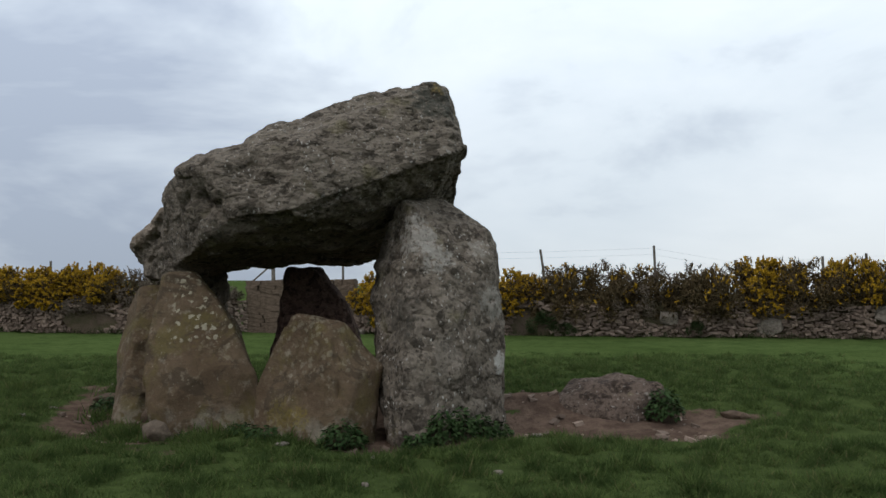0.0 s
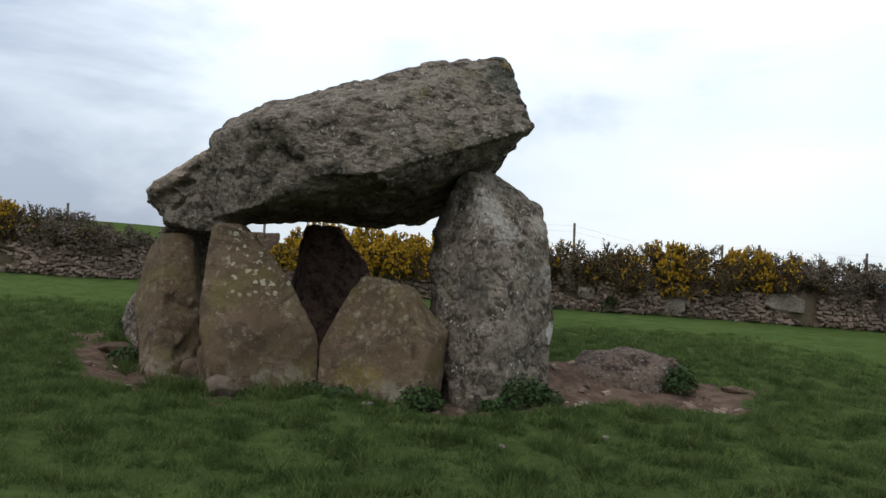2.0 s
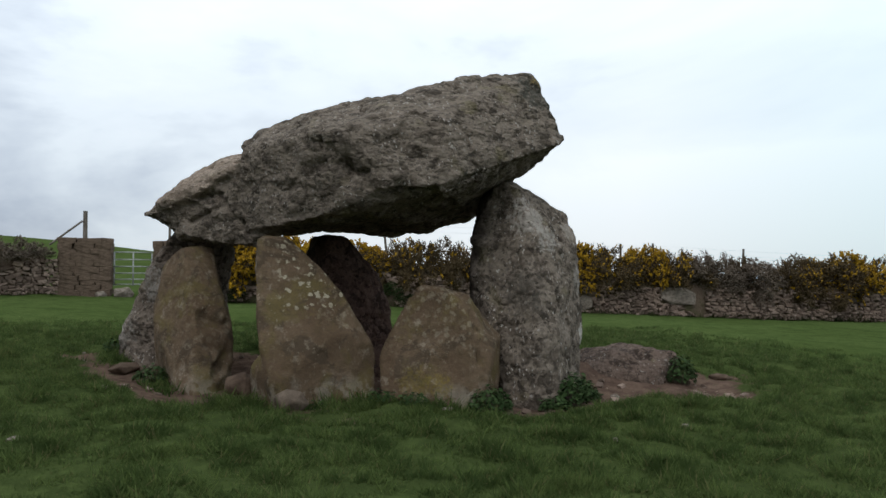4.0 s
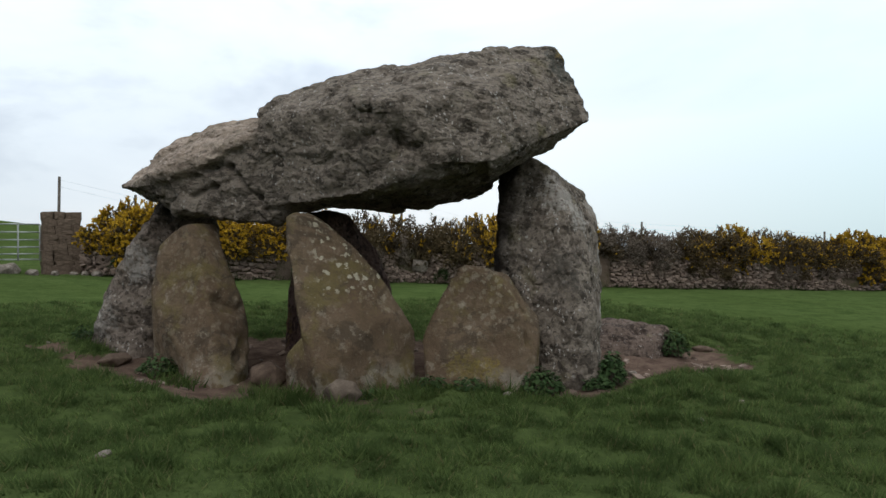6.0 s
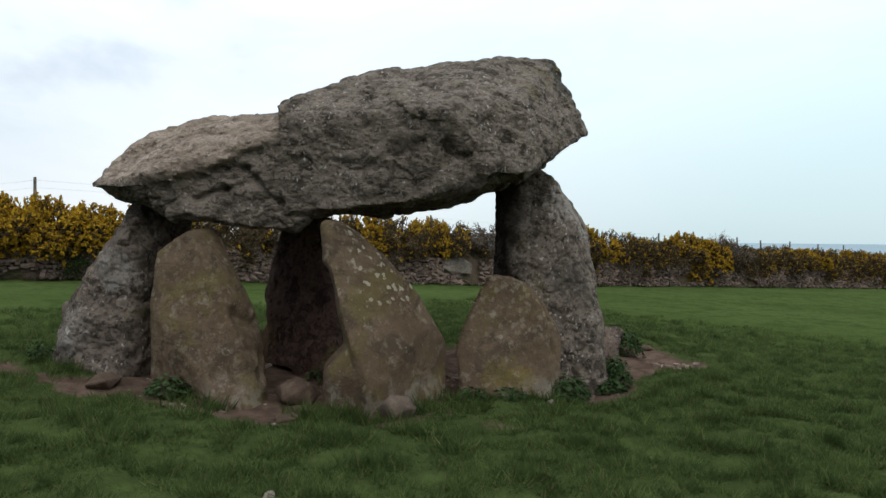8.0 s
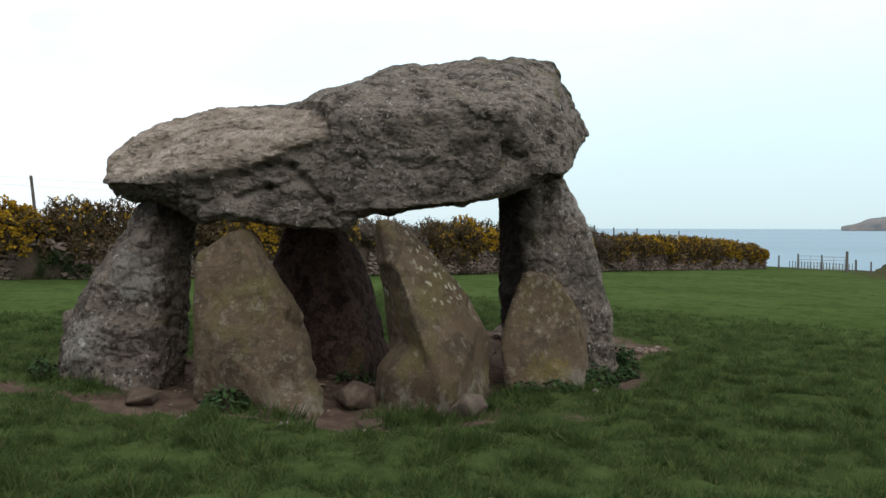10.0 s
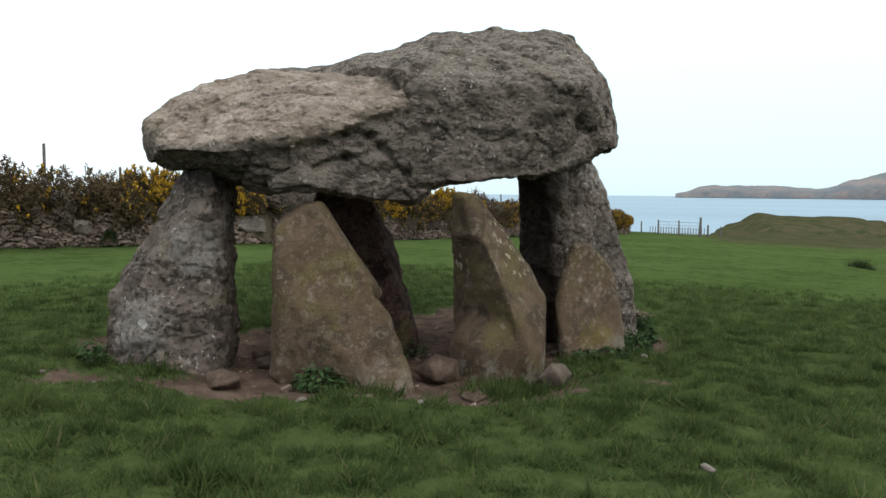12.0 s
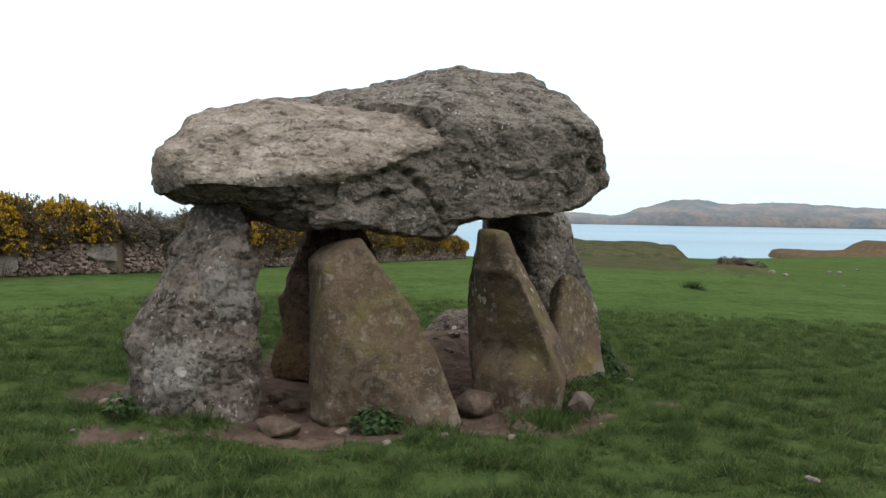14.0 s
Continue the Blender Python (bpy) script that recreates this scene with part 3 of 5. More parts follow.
# ---- the stones ----
def boulder(name, blocks, voxel, soften, relief, material, label, seed=0, strata=0.0, category="standing stone", grooves=(), ledge=None, step=None, chunk=0.0, cuts=(), root=0.0, crisp=28, split=None):
    """A stone roughed out from convex blocks of corners, then weathered."""
    bm = bmesh.new()
    for i, corners in enumerate(blocks):
        for plane in [None] + list(split[i] if split else ()):
            b = bmesh.new()
            vs = [b.verts.new(c) for c in corners]
            res = bmesh.ops.convex_hull(b, input=vs)
            bmesh.ops.delete(b, geom=[v for v in res["geom_interior"] if isinstance(v, bmesh.types.BMVert)], context="VERTS")
            if plane:
                face = Vector(plane[:3])
                bmesh.ops.bisect_plane(b, geom=b.verts[:] + b.edges[:] + b.faces[:], plane_co=face * (plane[3] / face.length_squared), plane_no=face, clear_outer=True)
            corners = [v.co.copy() for v in b.verts]
            b.free()
        res = bmesh.ops.convex_hull(bm, input=[bm.verts.new(c) for c in corners])
        bmesh.ops.delete(bm, geom=[v for v in res["geom_interior"] if isinstance(v, bmesh.types.BMVert)], context="VERTS")
    bmesh.ops.recalc_face_normals(bm, faces=bm.faces)
    me = bpy.data.meshes.new(name)
    bm.to_mesh(me)
    bm.free()
    rough = new(name + "_block", me)
    m = rough.modifiers.new("grain", "REMESH")
    m.mode, m.voxel_size = "VOXEL", voxel
    s = rough.modifiers.new("soften", "SMOOTH")
    s.factor, s.iterations = 0.5, soften
    out = bpy.data.meshes.new_from_object(rough.evaluated_get(bpy.context.evaluated_depsgraph_get()))
    bpy.data.objects.remove(rough)
    k = len(out.vertices)
    co, no = np.empty(k * 3), np.empty(k * 3)
    out.vertices.foreach_get("co", co)
    out.vertices.foreach_get("normal", no)
    co, no = co.reshape(-1, 3), no.reshape(-1, 3)
    off = Vector((seed * 3.7, seed * 1.3, seed * 2.1))
    d, lift = np.empty(k), np.zeros(k)
    for i in range(k):
        p = Vector(co[i]) + off
        v = 1.1 * noise.fractal(p * 1.6, 0.8, 2.0, 3)
        v += 0.25 * noise.fractal(p * 5.5, 0.8, 2.1, 3)
        c = noise.voronoi(p * 3.4)[0]
        v += 0.6 * min(c[1] - c[0], 0.22) - 0.09
        if strata:
            q = noise.noise((p.x * 2.1, p.y * 2.1, p.z * 6.5)) + 0.5 * noise.noise((p.x * 4.7, p.y * 4.7, p.z * 13.0))
            v += strata * (0.42 - 1.3 * abs(q)) * 0.7
            v -= strata * max(0.0, noise.noise((p.x * 1.3, p.y * 1.3, p.z * 5.5)) - 0.22) * 1.8
        d[i] = v
        if chunk:                                   # broken, angular lumps
            w = p + 0.12 * noise.noise_vector(p * 3.0)
            w.z *= 1.7
            for size, amount in ((1.7, 1.0), (4.2, 0.7), (9.0, 0.10)):
                r, near = noise.voronoi(w * size)
                lift[i] += amount * (noise.cell(near[0] * 7.3) * 0.5 + 0.5 * min((r[1] - r[0]) * 3.0, 1.0) - 0.12)
    d = 0.8 * voxel + relief * d + chunk * lift
    if strata:                                      # the bed below weathers back
        d -= 0.035 * smoothstep(-0.25, -0.7, no[:, 2])
    for a, b, depth, width in grooves:              # cracks and notches along a line
        a, b = np.array(a), np.array(b)
        u = np.clip(((co - a) @ (b - a)) / ((b - a) @ (b - a)), 0, 1)
        gap = np.linalg.norm(co - a - u[:, None] * (b - a), axis=1)
        for i in np.nonzero(gap < width * 4)[0]:
            gap[i] = max(0.0, gap[i] + width * 1.6 * noise.noise(Vector(co[i]) * 7.0))
        d -= depth * np.exp(-(gap / width) ** 2)
    if ledge:                                       # an overhanging bed with a recessed face under it
        line, drop, depth = ledge
        px, pz = [p[0] for p in line], [p[2] for p in line]
        wave = np.array([0.04 * noise.noise((v * 5.0, seed, 0.3)) for v in co[:, 0]])
        under = np.interp(co[:, 0], px, pz) + wave - co[:, 2]
        west = smoothstep(px[-1] + 0.12, px[-1] - 0.05, co[:, 0]) * smoothstep(0.35, -0.1, (co - np.array(line[1])) @ np.array([0.83, 0.55, 0.0]))
        d -= depth * smoothstep(-0.015, 0.05, under) * smoothstep(drop, 0.08, under) * west
    if step:                                        # a shoulder: the upper bed breaks off along a line across the stone
        (ux, uy), u0, rise, fall = step
        u = co[:, 0] * ux + co[:, 1] * uy - u0 + np.array([0.05 * noise.noise((p[1] * 3.0, p[2] * 3.0, 1.0)) for p in co])
        top = smoothstep(0.25, 0.6, no[:, 2]) * smoothstep(1.9, 0.5, np.hypot(co[:, 0] + 3.2, co[:, 1] - 8.6))
        d += top * np.where(u > 0, rise * np.exp(-np.maximum(u, 0) / 0.5), -fall * np.exp(np.minimum(u, 0) / 0.3))
    for p0, face, z0, z1, depth in cuts:            # a scooped facet between two heights
        face = np.array(face) / np.linalg.norm(face)
        over = (co - np.array(p0)) @ face
        co -= face * (np.maximum(over + depth, 0) * smoothstep(z0, z0 + 0.25, co[:, 2]) * smoothstep(z1 + 0.09, z1 - 0.06, co[:, 2]))[:, None]
    co += no * d[:, None]
    co[co[:, 2] < co[:, 2].min() + 0.10, 2] -= root      # sunk in the earth
    low = co.min(0)
    mid = (co.min(0) + co.max(0)) / 2
    org = np.array([mid[0], mid[1], low[2]])
    out.vertices.foreach_set("co", (co - org).reshape(-1))
    out.update()
    out.shade_smooth()
    out.set_sharp_from_angle(angle=radians(crisp))
    out.materials.clear()
    out.materials.append(material)
    out.name = name
    ob = new(name, out)
    ob.matrix_basis = Matrix.Translation(org)
    return tagged(ob, label, category)


# convex blocks from which each stone is roughed out, lowest or most westerly first
S1_FOOT = [(0.60, 7.82, 1.02), (-0.55, 6.96, 0.09), (-0.71, 7.85, 1.02), (0.61, 8.00, 0.09), (-0.62, 7.00, 1.02),
    (-0.17, 6.94, 0.10), (-0.35, 7.85, 0.12), (0.64, 8.21, 1.02), (-0.06, 7.12, 1.00), (-0.57, 8.03, 1.02), (0.53, 7.69, 0.09),
    (-0.59, 7.56, 0.12), (-0.52, 8.22, 0.12), (-0.60, 8.20, 0.70)]
S1_WAIST = [(0.63, 8.15, 0.88), (-0.61, 7.30, 1.89), (-0.62, 6.97, 0.87), (0.61, 8.48, 1.89), (-0.56, 7.98, 0.87),
    (-0.37, 8.38, 1.88), (0.58, 7.75, 0.87), (0.48, 7.72, 1.90), (-0.11, 7.06, 0.87), (-0.71, 7.96, 1.89), (-0.70, 7.80, 0.88),
    (0.64, 8.48, 1.65)]
S1_HEAD = [(0.59, 7.96, 1.74), (-0.65, 7.30, 1.75), (0.01, 8.52, 2.67), (0.61, 8.48, 1.74), (-0.49, 7.53, 2.52),
    (-0.72, 7.93, 1.75), (-0.03, 7.34, 1.75), (0.57, 8.53, 2.22), (-0.35, 8.37, 1.75), (-0.36, 8.36, 2.63), (0.48, 7.94, 2.21),
    (0.41, 7.66, 1.75)]
S2_FOOT = [(-1.88, 7.53, 0.18), (-3.14, 7.89, 0.81), (-2.21, 8.42, 0.21), (-3.17, 7.89, 0.21), (-1.99, 7.70, 0.80),
    (-2.26, 8.42, 0.81), (-3.02, 7.54, 0.81), (-2.92, 8.34, 0.23), (-3.06, 7.61, 0.21), (-2.82, 8.33, 0.81), (-2.66, 7.48, 0.18),
    (-2.17, 7.58, 0.81), (-3.22, 7.86, 0.18)]
S2_WAIST = [(-1.95, 7.66, 0.66), (-3.15, 8.02, 1.34), (-2.22, 8.41, 0.66), (-2.99, 7.51, 0.66), (-2.42, 8.45, 1.35),
    (-3.12, 7.94, 0.66), (-2.26, 7.87, 1.33), (-3.13, 7.67, 1.14), (-2.83, 8.34, 0.66), (-2.92, 8.34, 1.35), (-2.13, 7.53, 0.67),
    (-3.05, 7.78, 1.35)]
S2_HEAD = [(-2.21, 7.79, 1.20), (-3.08, 8.16, 1.86), (-3.14, 7.74, 1.20), (-2.39, 8.46, 1.24), (-2.79, 8.33, 1.88),
    (-2.87, 8.34, 1.20), (-3.17, 7.91, 1.20), (-3.05, 8.05, 1.87), (-3.11, 7.70, 1.20), (-2.97, 8.30, 1.90), (-2.70, 8.13, 1.80),
    (-2.36, 8.39, 1.20)]
S3_FOOT = [(-0.65, 7.33, 0.81), (-1.92, 7.40, 0.15), (-0.74, 7.52, 0.12), (-1.75, 7.03, 0.80), (-1.81, 7.59, 0.80),
    (-1.08, 6.94, 0.13), (-0.65, 7.59, 0.81), (-1.82, 7.03, 0.15), (-0.74, 7.24, 0.12), (-0.92, 7.04, 0.80), (-1.89, 7.50, 0.16),
    (-1.94, 7.53, 0.65)]
S3_HEAD = [(-0.62, 7.39, 0.84), (-1.91, 7.56, 0.69), (-1.52, 7.33, 1.38), (-1.79, 7.04, 0.69), (-0.68, 7.61, 0.71),
    (-0.98, 6.98, 0.69), (-1.55, 7.47, 1.38), (-0.68, 7.28, 0.69), (-1.08, 7.58, 1.18), (-1.61, 7.07, 1.09), (-0.65, 7.58, 0.84),
    (-1.12, 7.28, 1.23), (-1.02, 7.42, 1.27)]
S4_FOOT = [(-3.28, 8.87, 0.73), (-3.94, 9.63, 0.30), (-3.43, 9.80, 1.11), (-3.84, 8.48, 0.27), (-3.83, 8.74, 1.11),
    (-3.32, 8.76, 0.24), (-4.10, 9.44, 1.11), (-3.62, 9.74, 0.30), (-3.37, 8.93, 1.11), (-4.08, 9.49, 0.30), (-3.44, 8.56, 0.24),
    (-3.82, 8.48, 0.52), (-3.60, 8.40, 0.14), (-3.72, 8.42, 0.14)]
S4_HEAD = [(-3.31, 8.94, 0.96), (-3.50, 9.80, 1.62), (-4.10, 9.45, 0.96), (-3.80, 8.66, 0.96), (-3.89, 9.23, 1.80),
    (-3.47, 9.80, 0.99), (-3.50, 9.38, 1.81), (-4.02, 9.52, 1.59), (-3.47, 9.71, 1.72), (-3.40, 8.81, 0.96), (-4.10, 9.29, 0.96),
    (-3.47, 9.78, 0.96)]
S5_FOOT = [(-3.26, 10.71, 1.05), (-4.38, 9.98, 0.32), (-3.93, 11.31, 0.33), (-4.28, 9.98, 1.05), (-3.32, 10.85, 0.30),
    (-4.37, 11.01, 1.03), (-4.51, 10.92, 0.36), (-3.91, 11.29, 1.02), (-3.66, 10.27, 0.29), (-3.26, 10.79, 1.05),
    (-4.44, 9.96, 0.73), (-3.49, 10.36, 1.05)]
S5_WAIST = [(-3.14, 10.70, 1.83), (-4.34, 9.98, 0.90), (-3.93, 11.31, 0.90), (-4.03, 10.19, 1.83), (-3.26, 10.79, 0.90),
    (-4.33, 11.09, 0.92), (-3.52, 10.98, 1.82), (-3.33, 10.48, 1.83), (-3.50, 10.36, 0.90), (-4.22, 10.01, 1.45),
    (-4.41, 10.88, 0.90), (-3.91, 10.66, 1.82)]
S5_HEAD = [(-3.14, 10.68, 2.31), (-4.10, 10.13, 1.68), (-3.57, 11.03, 1.68), (-3.17, 10.67, 1.68), (-3.75, 10.37, 2.28),
    (-3.95, 10.76, 1.68), (-3.27, 10.80, 2.31), (-3.77, 10.98, 1.68), (-3.17, 10.73, 1.68), (-3.32, 10.49, 1.68),
    (-4.10, 10.31, 1.68), (-3.26, 10.55, 2.31)]
S6_FOOT = [(-1.04, 9.95, 0.21), (-2.27, 8.99, 0.45), (-2.16, 10.56, 1.11), (-2.21, 10.58, 0.27), (-1.18, 9.75, 1.10),
    (-2.27, 8.99, 0.21), (-1.13, 9.48, 0.18), (-2.12, 9.37, 1.11), (-2.48, 10.07, 0.27), (-1.18, 10.11, 1.10),
    (-1.04, 10.07, 0.21), (-2.30, 10.28, 1.11)]
S6_HEAD = [(-1.13, 9.74, 0.96), (-2.21, 10.56, 0.96), (-2.03, 9.71, 1.98), (-2.12, 9.29, 0.96), (-1.68, 10.34, 2.0),
    (-1.13, 10.10, 0.96), (-2.12, 10.20, 1.98), (-2.33, 10.24, 0.96), (-1.70, 9.83, 2.0), (-1.37, 9.86, 1.56),
    (-1.49, 10.25, 1.75), (-1.37, 9.56, 0.96)]
CAP_WEST = [(-2.64, 11.30, 2.65), (-3.96, 9.34, 2.29), (-4.24, 10.51, 2.27), (-2.64, 11.30, 2.93), (-2.88, 10.94, 2.09),
    (-3.81, 9.53, 1.95), (-3.44, 11.31, 2.28), (-3.48, 10.05, 2.89), (-3.84, 11.06, 2.55), (-3.65, 9.78, 1.88),
    (-2.86, 11.43, 2.72), (-3.73, 11.10, 2.16), (-3.24, 10.42, 3.02), (-3.88, 9.43, 2.47), (-4.21, 10.02, 2.24),
    (-2.69, 11.25, 2.98), (-3.62, 10.70, 2.85), (-3.96, 10.28, 2.07), (-3.86, 10.68, 2.10), (-3.95, 9.95, 2.06)]
CAP_SADDLE = [(-1.72, 10.86, 2.41), (-3.48, 8.22, 2.21), (-2.84, 11.19, 2.98), (-1.88, 10.63, 3.30), (-3.85, 9.67, 1.93),
    (-2.97, 10.99, 2.10), (-3.20, 8.63, 2.84), (-3.26, 8.62, 1.90), (-1.84, 10.67, 2.13), (-3.98, 9.44, 2.36),
    (-1.72, 10.86, 2.98), (-3.37, 10.40, 2.97), (-3.43, 8.28, 2.06), (-2.73, 11.34, 2.65), (-2.69, 11.34, 2.89),
    (-2.89, 9.07, 3.00)]
CAP_STEP = [(-0.86, 9.99, 2.10), (-3.12, 7.41, 2.15), (-1.92, 10.74, 3.25), (-0.88, 9.97, 3.57), (-3.41, 8.46, 2.02),
    (-2.61, 7.39, 2.95), (-1.92, 10.71, 2.18), (-1.75, 8.66, 3.58), (-2.76, 7.14, 2.36), (-0.67, 10.33, 3.07),
    (-3.52, 8.29, 2.20), (-0.68, 10.34, 2.24), (-1.79, 10.92, 2.54), (-3.19, 8.77, 2.91), (-2.46, 7.59, 2.05),
    (-3.26, 8.70, 1.98), (-0.98, 9.74, 2.03), (-1.30, 9.36, 2.00), (-2.42, 8.62, 3.36), (-1.80, 10.35, 3.34)]
CAP_BROAD = [(0.12, 9.30, 2.81), (-2.84, 7.21, 2.30), (-0.76, 10.34, 2.21), (0.03, 9.16, 3.98), (-1.41, 7.05, 2.40),
    (-0.96, 10.03, 3.53), (-2.56, 7.20, 2.84), (-0.19, 10.11, 2.37), (-0.87, 7.85, 3.68), (-0.12, 8.95, 2.28),
    (-1.72, 8.89, 3.57), (-0.74, 10.35, 3.08), (0.12, 9.32, 3.84), (-2.62, 7.52, 2.06), (-2.64, 7.50, 2.93), (-1.25, 7.26, 3.14),
    (-0.68, 9.80, 2.07), (-0.64, 8.86, 2.17), (-1.22, 8.45, 3.73), (-1.08, 8.18, 3.71)]
CAP_EAST = [(0.28, 7.65, 3.08), (-1.48, 7.10, 2.37), (0.09, 9.42, 3.76), (0.05, 9.37, 2.60), (-0.10, 7.83, 3.81),
    (0.17, 9.11, 4.02), (-1.37, 7.26, 3.13), (-0.18, 9.02, 2.28), (0.11, 7.46, 2.97), (-0.90, 7.96, 3.73), (-0.04, 9.26, 3.95),
    (-1.49, 7.07, 2.65), (0.09, 9.41, 2.75), (0.11, 7.97, 3.79), (-1.42, 7.14, 2.32), (-1.47, 7.05, 2.41), (0.15, 7.70, 3.46),
    (0.02, 7.82, 3.85), (0.17, 8.8, 2.70)]
CAP_BELLY = [(-3.12, 8.70, 1.82), (-3.00, 8.62, 1.86), (-2.95, 8.78, 1.83), (-3.30, 8.92, 1.84), (-3.12, 8.88, 1.80), (-3.24, 8.76, 1.83), (-3.50, 9.06, 1.89), (-3.64, 9.30, 1.91),
    (-3.55, 8.98, 2.15), (-3.06, 8.44, 2.10), (-2.8, 8.45, 2.3), (-2.7, 8.8, 2.08), (-3.0, 9.3, 2.2), (-3.6, 9.5, 2.1), (-3.2, 8.62, 2.4)]

CAPROCK = rough_rock("capstone_rock", 1.065, 0.65, [((0.05, 7.74, 3.78), 0.10, (0.30, 0.20, 0.05), 0.6), ((0.0, 7.75, 3.62), 0.30, (0.055, 0.058, 0.048), 0.7)], 1.7, 0.69, ((0.833, -0.553), -7.47, 0.68), plates_at=((-0.75, 7.35, 2.95), 0.85))
# split faces: for each block, planes (normal and distance) along which the stone was broken flat
SPLIT = {
    "capstone": [
        [],
        [(-0.73, -0.67, -0.17, -3.86)],
        [(-0.87, -0.47, -0.16, -1.65)],
        [(-0.54, -0.80, -0.26, -5.21), (-0.95, 0.29, 0.07, 4.76)],
        [],
        [(-0.73, -0.67, -0.17, -3.86)],
    ],
    "tall": [
        [(-0.86, -0.49, 0.14, -3.02)],
        [(-0.82, -0.53, 0.22, -3.24)],
    ],
    "leaning": [
        [(-0.93, -0.33, -0.14, 0.26), (-0.21, -0.91, 0.36, -6.05), (0.18, -0.98, -0.01, -7.88)],
    ],
    "low": [
        [(-0.52, -0.82, 0.23, -5.03), (0.06, -0.98, 0.19, -6.86)],
    ],
    "pointed": [
        [(-0.80, -0.55, 0.26, -1.58)],
    ],
    "necked": [
        [(-0.68, -0.70, 0.22, -4.16)],
        [(-0.84, -0.54, 0.03, -2.07)],
        [],
    ],
}
STONES = {
    "capstone": dict(blocks=[CAP_WEST, CAP_SADDLE, CAP_STEP, CAP_BROAD, CAP_EAST, CAP_BELLY], voxel=0.023, soften=3, relief=0.042, material=CAPROCK, seed=1, strata=0.35, category="capstone",
                     label="huge tilted grey conglomerate capstone, pitted and lichened, resting on uprights",
                     grooves=[((-3.2, 9.6, 3.05), (-3.11, 8.82, 2.86), 0.035, 0.09), ((-3.11, 8.82, 2.86), (-3.22, 8.66, 2.72), 0.05, 0.10),
                              ((-3.5, 9.0, 2.42), (-3.375, 8.84, 2.3), 0.06, 0.035), ((-3.375, 8.84, 2.3), (-3.09, 8.64, 1.93), 0.06, 0.03),
                              ((-2.2, 7.3, 2.45), (-1.6, 7.15, 2.35), 0.09, 0.10),
                              ((-3.85, 9.31, 2.36), (-3.5, 9.0, 2.40), 0.085, 0.028), ((-3.5, 9.0, 2.40), (-3.41, 8.82, 2.42), 0.07, 0.026),
                              ((-3.75, 9.3, 2.12), (-3.56, 9.1, 2.21), 0.07, 0.03), ((-3.56, 9.1, 2.21), (-3.41, 8.84, 2.26), 0.07, 0.03),
                              ((-4.1, 10.06, 2.22), (-3.84, 9.58, 2.09), 0.06, 0.04), ((-3.41, 8.84, 2.26), (-3.19, 8.66, 2.07), 0.06, 0.026),
                              ((-3.23, 8.66, 2.86), (-3.17, 8.40, 2.66), 0.06, 0.05), ((-3.17, 8.40, 2.66), (-3.30, 8.62, 2.55), 0.035, 0.05),
                              ((-2.6, 7.5, 2.62), (-2.35, 7.25, 2.57), 0.06, 0.06), ((-2.95, 8.1, 2.45), (-2.7, 7.7, 2.40), 0.035, 0.04)],
                     ledge=(((-4.35, 10.5, 2.27), (-3.7, 9.1, 2.38), (-3.33, 8.57, 2.66)), 0.5, 0.10), step=((0.833, -0.553), -7.47, 0.05, 0.045), chunk=0.034),
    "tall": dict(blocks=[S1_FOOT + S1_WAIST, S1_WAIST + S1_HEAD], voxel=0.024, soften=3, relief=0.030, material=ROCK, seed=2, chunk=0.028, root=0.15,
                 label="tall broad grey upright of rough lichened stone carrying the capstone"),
    "leaning": dict(blocks=[S2_FOOT + S2_WAIST + S2_HEAD], voxel=0.02, soften=2, relief=0.027, material=LICHEN_SLAB, seed=3, root=0.15,
                    label="leaning olive-brown slab with round white lichen patches", cuts=[((-3.15, 7.83, 1.1), (-0.8, 0.53, -0.22), 0.52, 1.47, 0.035)]),
    "low": dict(blocks=[S3_FOOT + S3_HEAD], voxel=0.02, soften=3, relief=0.027, material=LOW_SLAB, seed=4, root=0.15,
                label="low olive-brown slab in front of the tall upright", grooves=[((-1.06, 7.2, 1.15), (-1.03, 7.05, 0.6), 0.05, 0.025)]),
    "pointed": dict(blocks=[S4_FOOT + S4_HEAD], voxel=0.02, soften=3, relief=0.027, material=SLAB, seed=5, root=0.15,
                    label="pointed olive-brown slab with a smooth leaning face",
                    grooves=[((-3.60, 8.77, 1.03), (-3.44, 8.76, 0.92), 0.07, 0.09), ((-3.46, 8.56, 0.40), (-3.38, 8.66, 0.58), 0.06, 0.10)]),
    "necked": dict(blocks=[S5_FOOT, S5_WAIST, S5_HEAD], voxel=0.024, soften=5, relief=0.036, material=PALE_ROCK, seed=6, chunk=0.038, root=0.15,
                   label="rough pale grey upright with a narrow neck under the capstone"),
    "inner": dict(blocks=[S6_FOOT, S6_HEAD], voxel=0.03, soften=4, relief=0.045, material=SHADED_ROCK, seed=7, root=0.15,
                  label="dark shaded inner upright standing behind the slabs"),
}
for key, shape in STONES.items():
    name = "capstone" if key == "capstone" else "standing_stone"
    tagged(boulder(name, split=SPLIT.get(key), **shape), group="" if key == "capstone" else "uprights")
FALLEN = [(1.12, 8.75, -0.05), (1.28, 8.62, 0.24), (1.62, 8.68, 0.40), (2.06, 8.52, 0.54), (2.42, 8.32, 0.44), (2.62, 8.4, 0.0), (2.5, 9.5, 0.0), (1.3, 9.6, 0.0),
          (1.95, 8.12, 0.0), (2.15, 9.2, 0.52), (1.6, 9.3, 0.42), (1.35, 8.35, 0.0), (2.08, 8.22, 0.26)]
boulder("fallen_stone", [FALLEN], 0.026, 4, 0.05, EARTHY_ROCK, "half-buried fallen slab of grey stone in bare earth", 8, category="fallen stone")


